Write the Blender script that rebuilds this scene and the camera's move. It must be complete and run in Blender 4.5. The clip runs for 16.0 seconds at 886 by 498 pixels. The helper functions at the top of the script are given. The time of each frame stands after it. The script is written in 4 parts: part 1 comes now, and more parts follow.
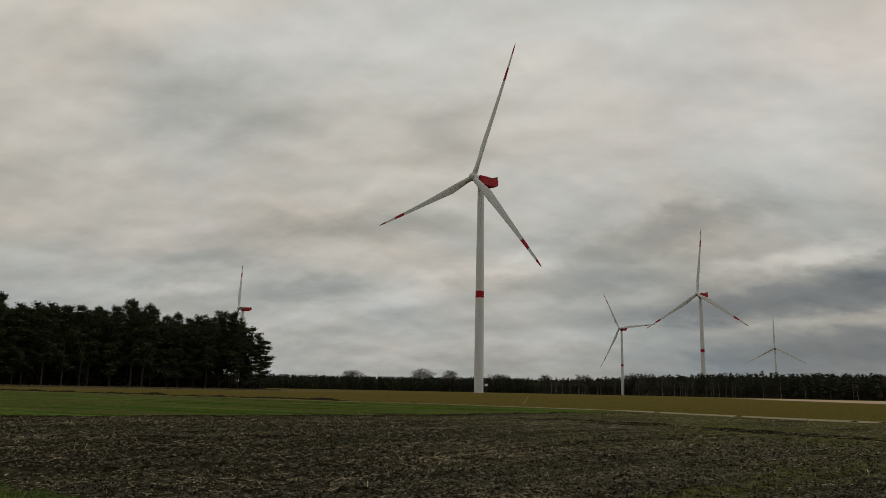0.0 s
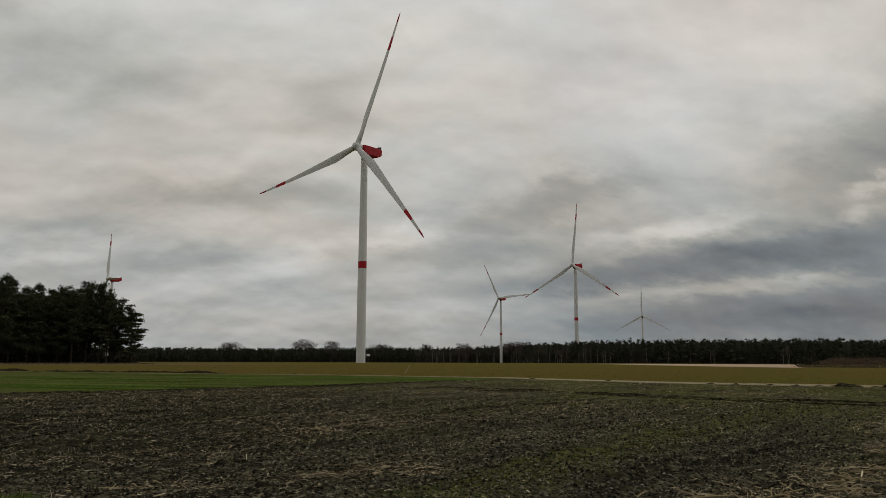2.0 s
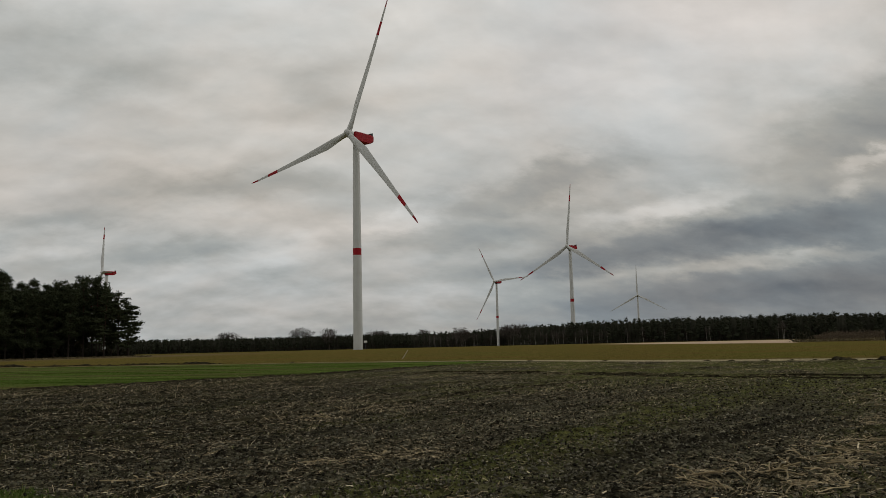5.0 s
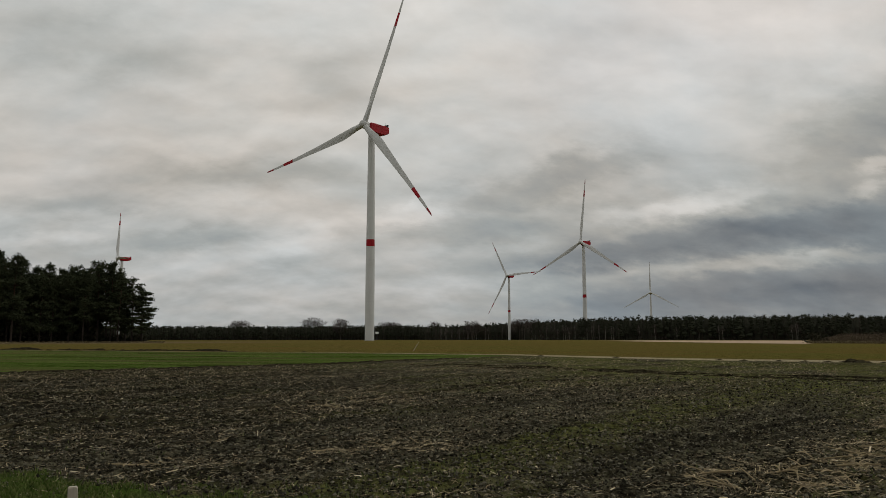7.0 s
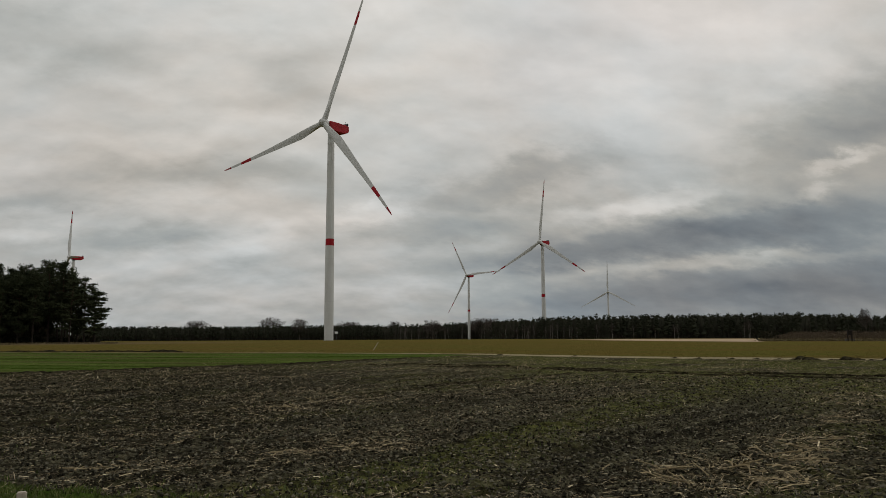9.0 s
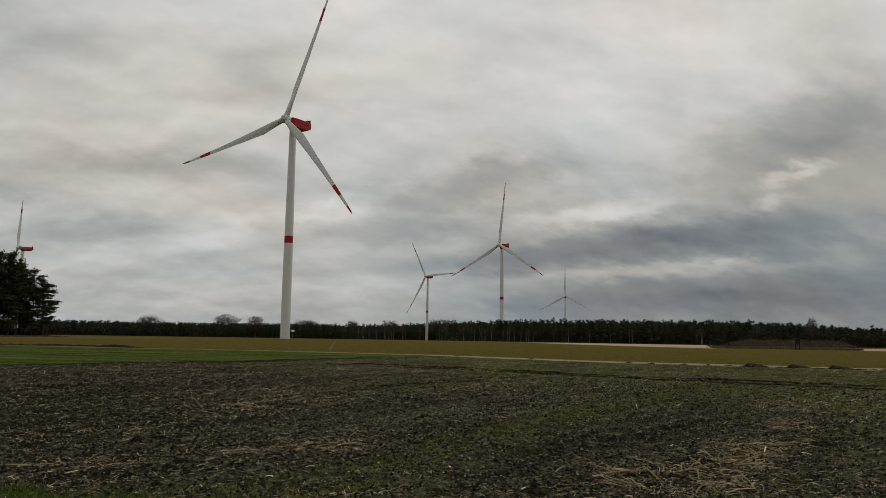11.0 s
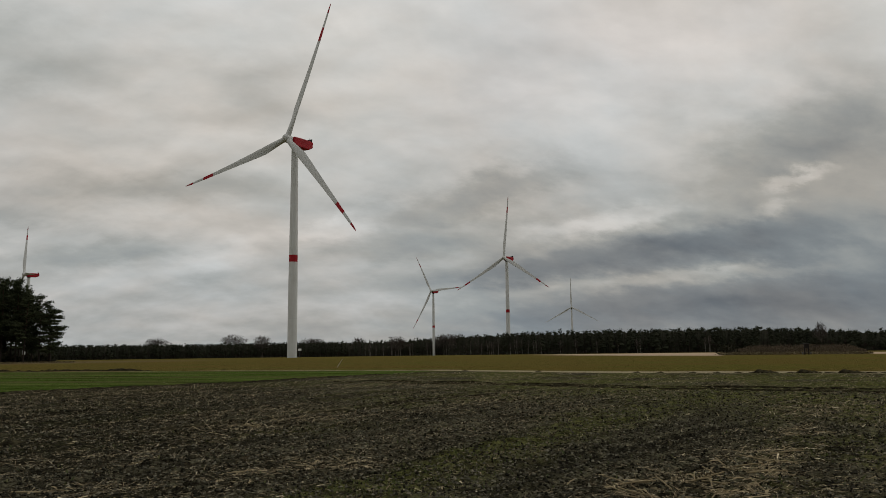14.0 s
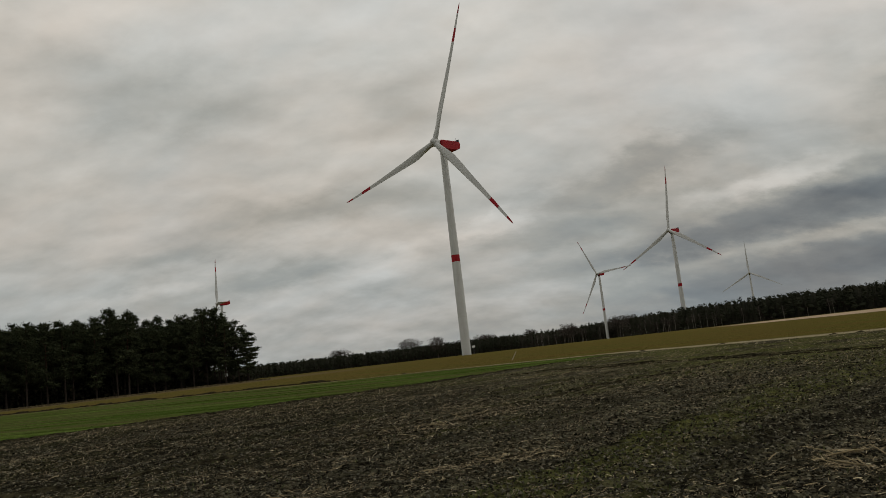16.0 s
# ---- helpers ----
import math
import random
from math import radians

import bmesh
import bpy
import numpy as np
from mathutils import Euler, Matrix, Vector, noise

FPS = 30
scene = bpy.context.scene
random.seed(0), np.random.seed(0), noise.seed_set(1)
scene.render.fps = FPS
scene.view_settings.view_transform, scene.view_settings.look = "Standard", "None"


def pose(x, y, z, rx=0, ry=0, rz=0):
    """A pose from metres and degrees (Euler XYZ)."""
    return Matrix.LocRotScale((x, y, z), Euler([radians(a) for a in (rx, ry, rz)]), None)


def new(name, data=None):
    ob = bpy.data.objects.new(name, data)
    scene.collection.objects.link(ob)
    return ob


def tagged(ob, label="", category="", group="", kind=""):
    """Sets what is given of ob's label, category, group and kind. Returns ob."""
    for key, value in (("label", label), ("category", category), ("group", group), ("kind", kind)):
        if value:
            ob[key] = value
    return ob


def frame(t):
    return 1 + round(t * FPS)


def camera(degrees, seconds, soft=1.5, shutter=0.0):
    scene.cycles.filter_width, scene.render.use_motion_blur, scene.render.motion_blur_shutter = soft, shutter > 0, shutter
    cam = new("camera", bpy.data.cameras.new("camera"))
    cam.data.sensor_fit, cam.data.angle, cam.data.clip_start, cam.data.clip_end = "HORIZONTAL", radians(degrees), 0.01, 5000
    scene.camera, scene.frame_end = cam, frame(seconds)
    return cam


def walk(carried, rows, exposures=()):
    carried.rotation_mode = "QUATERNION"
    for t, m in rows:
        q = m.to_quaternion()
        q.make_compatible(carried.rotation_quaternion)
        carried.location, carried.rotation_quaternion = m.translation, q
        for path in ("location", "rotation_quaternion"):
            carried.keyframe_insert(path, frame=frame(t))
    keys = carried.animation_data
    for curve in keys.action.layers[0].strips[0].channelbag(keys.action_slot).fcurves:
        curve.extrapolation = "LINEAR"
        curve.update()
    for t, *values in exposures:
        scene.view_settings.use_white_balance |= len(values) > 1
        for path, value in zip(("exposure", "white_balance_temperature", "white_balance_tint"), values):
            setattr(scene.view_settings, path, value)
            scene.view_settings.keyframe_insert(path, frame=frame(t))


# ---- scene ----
cam = camera(60.03, 16.0, soft=0.85)
# seconds, yaw, pitch, roll of a camera held in one spot
TURNS = [(0.0, 0.0, 10.303, -1.134), (0.5, -3.329, 10.366, -0.934), (1.0, -8.576, 10.308, -0.464), (1.5, -8.673, 8.981, -0.259),
         (2.0, -8.689, 8.202, -0.189), (2.5, -8.76, 8.161, -0.288), (3.0, -9.065, 8.387, 0.577), (3.5, -9.273, 8.48, 1.811),
         (4.0, -9.322, 8.073, 1.744), (6.5, -7.813, 6.441, 0.439), (7.0, -8.062, 6.541, 0.021), (7.5, -10.145, 6.479, 0.118),
         (8.0, -10.9, 6.531, 0.563), (8.5, -10.869, 6.591, 0.871), (9.0, -11.046, 6.497, 0.262), (9.5, -11.262, 6.51, 0.157),
         (10.0, -13.175, 6.574, 0.361), (12.5, -14.238, 6.552, -1.577), (13.0, -14.348, 6.581, -1.557), (13.5, -14.432, 6.6, -1.496),
         (14.0, -13.662, 7.666, 0.688), (14.5, -5.85, 9.38, 5.376), (15.0, -1.648, 9.875, 6.191), (15.5, -1.043, 9.746, 6.675),
         (16.0, -0.869, 7.814, 6.463)]
EYE = 1.6
walk(cam, [(t, pose(0, 0, EYE, 90 + p, r, y)) for t, y, p, r in TURNS],
     [(0.0, -0.15, 6700, 7), (0.7, -0.14, 6680, 7), (1.0, -0.16, 6650, 7), (1.6, -0.11, 6610, 8), (3.0, -0.05, 6560, 8), (4.0, -0.05, 6550, 8), (6.5, 0.03, 6500, 8), (13.6, 0.02, 6500, 8), (14.0, -0.05, 6500, 8), (14.5, -0.18, 6580, 7), (15.5, -0.19, 6650, 7), (16.0, -0.13, 6650, 7)])

# ---- sky and sun ----
SUN_AZ, SUN_EL = 78, 42      # degrees: clockwise from ahead, above the horizon


class Nodes:
    """Short hand for building node trees."""

    def __init__(self, tree):
        self.tree = tree
        tree.nodes.clear()

    def add(self, kind, **values):
        node = self.tree.nodes.new(kind)
        for key, value in values.items():
            if key in node.inputs.keys():
                self.link(value, node.inputs[key])
        return node

    def link(self, value, socket):
        if isinstance(value, bpy.types.NodeSocket):
            self.tree.links.new(value, socket)
        elif isinstance(value, bpy.types.Node):
            self.tree.links.new(value.outputs[0], socket)
        else:
            socket.default_value = value

    def math(self, op, a, b=None, c=None):
        node = self.tree.nodes.new("ShaderNodeMath")
        node.operation = op
        for socket, value in zip(node.inputs, (a, b, c)):
            if value is not None:
                self.link(value, socket)
        return node.outputs[0]

    def noise(self, vector, scale, detail=4.0, rough=0.55, warp=0.0):
        node = self.tree.nodes.new("ShaderNodeTexNoise")
        self.link(vector, node.inputs["Vector"])
        for key, value in (("Scale", scale), ("Detail", detail), ("Roughness", rough), ("Distortion", warp)):
            node.inputs[key].default_value = value
        return node.outputs["Fac"]

    def mix(self, fac, a, b, mode="MIX"):
        node = self.tree.nodes.new("ShaderNodeMix")
        node.data_type, node.blend_type = "RGBA", mode
        self.link(fac, node.inputs[0])
        self.link(a if not isinstance(a, tuple) else (*a[:3], 1), node.inputs[6])
        self.link(b if not isinstance(b, tuple) else (*b[:3], 1), node.inputs[7])
        return node.outputs[2]

    def ramp(self, fac, *stops):
        node = self.tree.nodes.new("ShaderNodeValToRGB")
        self.link(fac, node.inputs[0])
        while len(node.color_ramp.elements) < len(stops):
            node.color_ramp.elements.new(0.5)
        for element, (place, colour) in zip(node.color_ramp.elements, stops):
            element.position, element.color = place, (*colour, 1)
        return node.outputs[0]

    def span(self, value, a, b, lo=0.0, hi=1.0):
        node = self.tree.nodes.new("ShaderNodeMapRange")
        for socket, v in zip(node.inputs, (value, a, b, lo, hi)):
            self.link(v, socket)
        return node.outputs[0]


# soft cloud masses: azimuth, elevation, half width, half height, lean (degrees), how much lighter or darker
DARK = [(14.7, 10.9, 7.0, 1.3, 12, -0.22), (11.7, 7.8, 4.5, 0.7, 4, -0.15), (24.9, 6.8, 8.0, 1.0, 6, -0.29), (35.0, 7.4, 7.0, 1.3, 4, -0.24),
        (38.5, 14.0, 5.0, 2.0, 22, -0.22), (43.5, 13.0, 5.0, 2.5, 15, -0.22), (-5.1, 12.0, 4.5, 0.8, 6, -0.11), (-13.2, 11.1, 5.0, 1.0, 4, -0.10),
        (0.0, 18.7, 3.0, 2.6, 10, -0.11), (-19.0, 20.2, 9.0, 2.3, -6, -0.19), (-18.0, 8.9, 5.0, 0.6, 4, -0.13), (-10.4, 7.2, 3.0, 0.9, 10, -0.13),
        (27.0, 3.0, 12.0, 1.1, 2, -0.15), (40.0, 3.4, 8.0, 1.2, 0, -0.10), (20.5, 12.8, 5.0, 1.0, 15, -0.11), (18.0, 5.6, 5.0, 0.6, 3, -0.13)]
LIGHT = [(5.7, 9.1, 2.8, 0.6, 10, 0.22), (-3.0, 6.8, 3.4, 0.9, 20, 0.14), (25.9, 9.4, 3.2, 0.7, 8, 0.22), (28.3, 5.0, 5.5, 0.4, 4, 0.18),
         (36.0, 5.2, 4.0, 0.4, 0, 0.14), (39.5, 11.4, 1.9, 0.45, 12, 0.26), (37.5, 9.5, 1.5, 0.45, 10, 0.18), (24.2, 16.2, 8.0, 2.8, 25, 0.06),
         (31.0, 20.5, 9.0, 3.0, 10, 0.06), (-10.7, 4.9, 4.0, 0.9, 10, 0.10), (-9.0, 8.7, 4.0, 0.8, 10, 0.09), (-19.0, 6.6, 4.0, 0.5, 8, 0.13),
         (14.5, 3.4, 10.0, 1.0, 2, 0.05), (-1.0, 3.2, 9.0, 1.0, 2, 0.04), (21.0, 9.0, 2.0, 0.5, 6, 0.10)]


def make_world():
    world = bpy.data.worlds.new("overcast_sky")
    scene.world = world
    world.use_nodes = True
    n = Nodes(world.node_tree)
    way = n.add("ShaderNodeTexCoord").outputs["Generated"]
    xyz = n.add("ShaderNodeSeparateXYZ", Vector=way)
    x, y, z = xyz.outputs
    el = n.math("MULTIPLY", n.math("ARCSINE", z), 57.2958)
    az = n.math("MULTIPLY", n.math("ARCTAN2", x, y), 57.2958)
    # the cloud deck, seen from below
    depth = n.math("ADD", n.math("MAXIMUM", z, 0.0), 0.44)
    deck = n.add("ShaderNodeCombineXYZ", X=n.math("DIVIDE", x, depth), Y=n.math("DIVIDE", y, depth), Z=0.3)
    turned = n.add("ShaderNodeMapping", Vector=deck, Rotation=(0, 0, radians(28)), Scale=(0.8, 1.15, 1.0))
    above = n.add("ShaderNodeMapping", Vector=turned, Location=(0.016, -0.034, 0.0))
    big = n.noise(turned, 2.2, 3, 0.5, 0.1)
    mid = n.noise(turned, 5.6, 7, 0.52, 0.12)
    shaded = n.noise(above, 5.6, 7, 0.52, 0.12)
    small = n.noise(turned, 18.0, 6, 0.55, 0.2)
    wob = n.noise(turned, 8.0, 7, 0.62)
    wob2 = n.noise(turned, 10.0, 7, 0.62)
    az_w = n.math("ADD", az, n.math("MULTIPLY", n.math("SUBTRACT", wob, 0.5), 8.0))
    el_w = n.math("ADD", el, n.math("MULTIPLY", n.math("SUBTRACT", wob2, 0.5), n.span(el, 3.0, 20.0, 1.8, 5.0)))
    value = n.math("ADD", n.span(el, 1.0, 24.0, 0.575, 0.885), n.span(el, 3.0, 14.0, n.span(az, 8.0, 36.0, 0.0, -0.35), 0.0))
    value = n.math("ADD", value, n.math("MULTIPLY", n.math("SUBTRACT", big, 0.5), 0.20))
    heap = n.span(mid, 0.36, 0.64, -0.5, 0.5)
    value = n.math("ADD", value, n.math("MULTIPLY", heap, 0.09))
    value = n.math("ADD", value, n.math("MULTIPLY", n.math("SUBTRACT", mid, shaded), 0.38))
    value = n.math("ADD", value, n.math("MULTIPLY", n.math("SUBTRACT", small, 0.5), 0.08))
    for a, e, w, h, lean, amount in DARK + LIGHT:
        c, s = math.cos(radians(lean)), math.sin(radians(lean))
        da, de = n.math("SUBTRACT", az_w, a), n.math("SUBTRACT", el_w, e)
        u = n.math("ADD", n.math("MULTIPLY", da, c / w), n.math("MULTIPLY", de, s / w))
        v = n.math("ADD", n.math("MULTIPLY", da, -s / h), n.math("MULTIPLY", de, c / h))
        far = n.math("ADD", n.math("MULTIPLY", u, u), n.math("MULTIPLY", v, v))
        value = n.math("ADD", value, n.math("MULTIPLY", n.math("EXPONENT", n.math("MULTIPLY", n.math("POWER", far, 1.3), -0.6)), amount))
    clouds = n.ramp(n.span(value, -0.25, 1.0), (0.0, (0.090, 0.100, 0.112)), (0.2, (0.140, 0.153, 0.165)), (0.44, (0.240, 0.252, 0.252)), (0.64, (0.385, 0.380, 0.350)),
                    (0.824, (0.565, 0.545, 0.505)), (1.0, (0.73, 0.70, 0.655)))
    sky = n.tree.nodes.new("ShaderNodeTexSky")
    sky.sky_type, sky.sun_disc = "NISHITA", False
    sky.sun_elevation, sky.sun_rotation = radians(SUN_EL), radians(SUN_AZ)
    tint = n.span(n.noise(turned, 2.6, 4, 0.55), 0.38, 0.62)
    clouds = n.mix(1.0, clouds, n.mix(tint, (1.035, 0.992, 0.985), (0.965, 1.0, 1.05)), "MULTIPLY")
    low = n.span(el, 2.0, 12.0, n.span(az, 10.0, 35.0, 1.0, 0.35), 0.0)
    clouds = n.mix(low, clouds, n.mix(1.0, clouds, (0.965, 1.0, 1.05), "MULTIPLY"))
    blue = n.mix(1.0, sky.outputs[0], (0.09, 0.09, 0.09), "MULTIPLY")
    thin = n.span(n.noise(deck, 0.9, 3), 0.55, 0.8, 0.0, 0.18)
    out = n.add("ShaderNodeBackground", Color=n.mix(thin, clouds, blue), Strength=1.0)
    n.tree.links.new(out.outputs[0], n.add("ShaderNodeOutputWorld").inputs[0])


make_world()
sun = new("sun", bpy.data.lights.new("sun", "SUN"))
sun.data.energy, sun.data.angle, sun.data.color = 0.66, radians(25), (1.0, 0.95, 0.88)
sun.matrix_world = pose(0, 0, 60, 90 - SUN_EL, 0, 180 - SUN_AZ)


# ---- materials ----
def material(name, build, rough=0.8, metal=0.0, bump=None, spec=0.3):
    """build(n) gives the base colour; bump(n) gives (height, strength, distance)."""
    mat = bpy.data.materials.new(name)
    mat.use_nodes = True
    n = Nodes(mat.node_tree)
    shader = n.add("ShaderNodeBsdfPrincipled", Roughness=rough, Metallic=metal)
    shader.inputs["Specular IOR Level"].default_value = spec
    n.link(build(n) if callable(build) else (*build, 1), shader.inputs["Base Color"])
    if bump:
        height, strength, distance = bump(n)
        node = n.add("ShaderNodeBump", Height=height, Strength=strength, Distance=distance)
        n.link(node, shader.inputs["Normal"])
    n.tree.links.new(shader.outputs[0], n.add("ShaderNodeOutputMaterial").inputs[0])
    return mat


def place(n):
    return n.add("ShaderNodeTexCoord").outputs["Object"]


def island(n):
    return n.add("ShaderNodeNewGeometry").outputs["Random Per Island"]


def painted(colour, dirt):
    """Weathered paint: faint streaks and blotches on one colour."""
    def build(n):
        p = place(n)
        stretch = n.add("ShaderNodeMapping", Vector=p)
        stretch.inputs["Scale"].default_value = (2.0, 2.0, 0.06)
        streak = n.span(n.noise(stretch.outputs[0], 1.0, 5), 0.5, 0.8)
        blotch = n.span(n.noise(p, 0.25, 5), 0.4, 0.75, 0.0, 0.5)
        both = n.math("MINIMUM", n.math("ADD", n.math("MULTIPLY", streak, 0.45), blotch), 0.8)
        return n.mix(both, colour, dirt)
    return build


MAT = {}
MAT["tower_paint"] = material("tower_paint", painted((0.50, 0.51, 0.50), (0.39, 0.39, 0.37)), 0.5)
MAT["blade_paint"] = material("blade_paint", painted((0.46, 0.47, 0.46), (0.35, 0.35, 0.335)), 0.5)
MAT["red_paint"] = material("red_paint", painted((0.29, 0.009, 0.016), (0.16, 0.007, 0.011)), 0.6, spec=0.15)
MAT["dark_metal"] = material("dark_metal", painted((0.05, 0.052, 0.058), (0.03, 0.03, 0.03)), 0.5, 0.4)
MAT["seam"] = material("seam", painted((0.46, 0.47, 0.46), (0.36, 0.36, 0.35)), 0.6)
MAT["concrete"] = material("concrete", painted((0.36, 0.35, 0.33), (0.2, 0.19, 0.17)), 0.9)


def bark_colour(n):
    p = place(n)
    height = n.add("ShaderNodeSeparateXYZ", Vector=p).outputs[2]
    grain = n.noise(p, 5.0, 5)
    low = n.mix(grain, (0.016, 0.013, 0.011), (0.045, 0.035, 0.028))
    high = n.mix(grain, (0.024, 0.016, 0.011), (0.070, 0.042, 0.026))
    return n.mix(n.span(height, 6.0, 13.0), low, high)


def needle_colour(n):
    return n.ramp(n.math("ADD", n.math("MULTIPLY", island(n), 0.7), n.math("MULTIPLY", n.noise(place(n), 0.5, 3), 0.3)),
                  (0.0, (0.024, 0.030, 0.017)), (0.6, (0.038, 0.045, 0.024)), (1.0, (0.057, 0.063, 0.032)))


MAT["bark"] = material("bark", bark_colour, 0.95, spec=0.1)
MAT["needles"] = material("needles", needle_colour, 1.0, spec=0.02)
MAT["far_needles"] = material("far_needles", lambda n: n.ramp(island(n), (0.0, (0.028, 0.032, 0.022)), (0.7, (0.036, 0.040, 0.027)), (1.0, (0.044, 0.046, 0.031))), 1.0, spec=0.0)
MAT["far_twigs"] = material("far_twigs", lambda n: n.ramp(island(n), (0.0, (0.022, 0.018, 0.016)), (1.0, (0.052, 0.042, 0.036))), 1.0, spec=0.0)
MAT["bare_twigs"] = material("bare_twigs", lambda n: n.ramp(island(n), (0.0, (0.045, 0.038, 0.034)), (1.0, (0.105, 0.088, 0.078))), 1.0, spec=0.0)
MAT["far_trunks"] = material("far_trunks", lambda n: n.ramp(island(n), (0.0, (0.018, 0.015, 0.012)), (1.0, (0.048, 0.038, 0.030))), 1.0, spec=0.0)
MAT["far_canopy"] = material("far_canopy", lambda n: n.mix(n.noise(place(n), 0.35, 6, 0.7), (0.018, 0.019, 0.014), (0.042, 0.042, 0.031)), 1.0, spec=0.0)
MAT["birch_bark"] = material("birch_bark", lambda n: n.ramp(n.noise(place(n), 1.2, 4), (0.35, (0.07, 0.064, 0.056)), (0.62, (0.27, 0.25, 0.22))), 0.9, spec=0.05)
MAT["bare_bark"] = material("bare_bark", lambda n: n.mix(n.noise(place(n), 2.0, 4), (0.045, 0.038, 0.033), (0.12, 0.10, 0.085)), 0.9, spec=0.1)
MAT["brush"] = material("brush", lambda n: n.ramp(island(n), (0.0, (0.066, 0.052, 0.036)), (0.6, (0.090, 0.071, 0.050)), (1.0, (0.118, 0.095, 0.068))), 1.0, spec=0.0)
# undergrowth leaf, taken down to near-black for the gloom inside the wood
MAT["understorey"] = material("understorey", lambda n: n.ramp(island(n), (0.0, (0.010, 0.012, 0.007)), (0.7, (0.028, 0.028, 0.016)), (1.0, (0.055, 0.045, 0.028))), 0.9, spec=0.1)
MAT["dry_grass"] = material("dry_grass", lambda n: n.ramp(island(n), (0.0, (0.070, 0.056, 0.030)), (0.6, (0.125, 0.100, 0.056)), (1.0, (0.19, 0.155, 0.09))), 0.9, spec=0.1)
MAT["straw"] = material("straw", lambda n: n.mix(n.span(n.noise(place(n), 14.0, 4), 0.35, 0.7, 0.0, 0.55), n.ramp(island(n), (0.0, (0.040, 0.029, 0.015)), (0.42, (0.155, 0.122, 0.064)), (0.78, (0.39, 0.315, 0.180)), (1.0, (0.70, 0.61, 0.41))), (0.07, 0.052, 0.034)), 0.85, spec=0.15)
MAT["grass"] = material("grass", lambda n: n.ramp(island(n), (0.0, (0.032, 0.044, 0.012)), (0.6, (0.062, 0.080, 0.022)), (1.0, (0.12, 0.125, 0.042))), 0.7, spec=0.2)
MAT["soil"] = material("soil", lambda n: n.mix(n.noise(place(n), 6.0, 6), (0.018, 0.014, 0.010), (0.055, 0.044, 0.033)), 0.95, spec=0.1,
                       bump=lambda n: (n.noise(place(n), 12.0, 6, 0.65), 0.7, 0.05))
# near-black soil; on the furrows it stands in for their shadow sides
MAT["dark_soil"] = material("dark_soil", lambda n: n.mix(n.span(n.noise(place(n), 5.0, 6, 0.7), 0.4, 0.62), (0.008, 0.007, 0.005), (0.050, 0.044, 0.026)), 1.0, spec=0.0)
MAT["clod"] = material("clod", lambda n: n.ramp(island(n), (0.0, (0.008, 0.008, 0.006)), (0.5, (0.034, 0.032, 0.024)), (0.85, (0.098, 0.092, 0.068)), (1.0, (0.20, 0.185, 0.135))), 1.0, spec=0.0)
MAT["crop_leaf"] = material("crop_leaf", lambda n: n.ramp(island(n), (0.0, (0.040, 0.062, 0.015)), (0.6, (0.075, 0.105, 0.028)), (1.0, (0.14, 0.15, 0.055))), 1.0, spec=0.0)
MAT["stubble_leaf"] = material("stubble_leaf", lambda n: n.ramp(island(n), (0.0, (0.060, 0.052, 0.016)), (0.6, (0.092, 0.080, 0.025)), (1.0, (0.155, 0.13, 0.05))), 1.0, spec=0.0)
MAT["weathered_wood"] = material("weathered_wood", lambda n: n.mix(n.noise(n.add("ShaderNodeMapping", Vector=place(n), Scale=(40, 40, 3)), 1.0, 6), (0.20, 0.17, 0.13), (0.50, 0.46, 0.38)), 0.85, spec=0.2)
MAT["dark_wood"] = material("dark_wood", lambda n: n.mix(n.noise(place(n), 4.0, 5), (0.012, 0.010, 0.009), (0.030, 0.026, 0.022)), 0.9, spec=0.1)
MAT["white_panel"] = material("white_panel", painted((0.7, 0.7, 0.68), (0.5, 0.5, 0.48)), 0.5)


def stretched(n, p, angle, times):
    """The place, drawn out along a direction (degrees from x)."""
    node = n.tree.nodes.new("ShaderNodeMapping")
    node.vector_type = "TEXTURE"
    n.link(p, node.inputs["Vector"])
    node.inputs["Rotation"].default_value = (0, 0, radians(angle))
    node.inputs["Scale"].default_value = (times, 1, 1)
    return node.outputs[0]


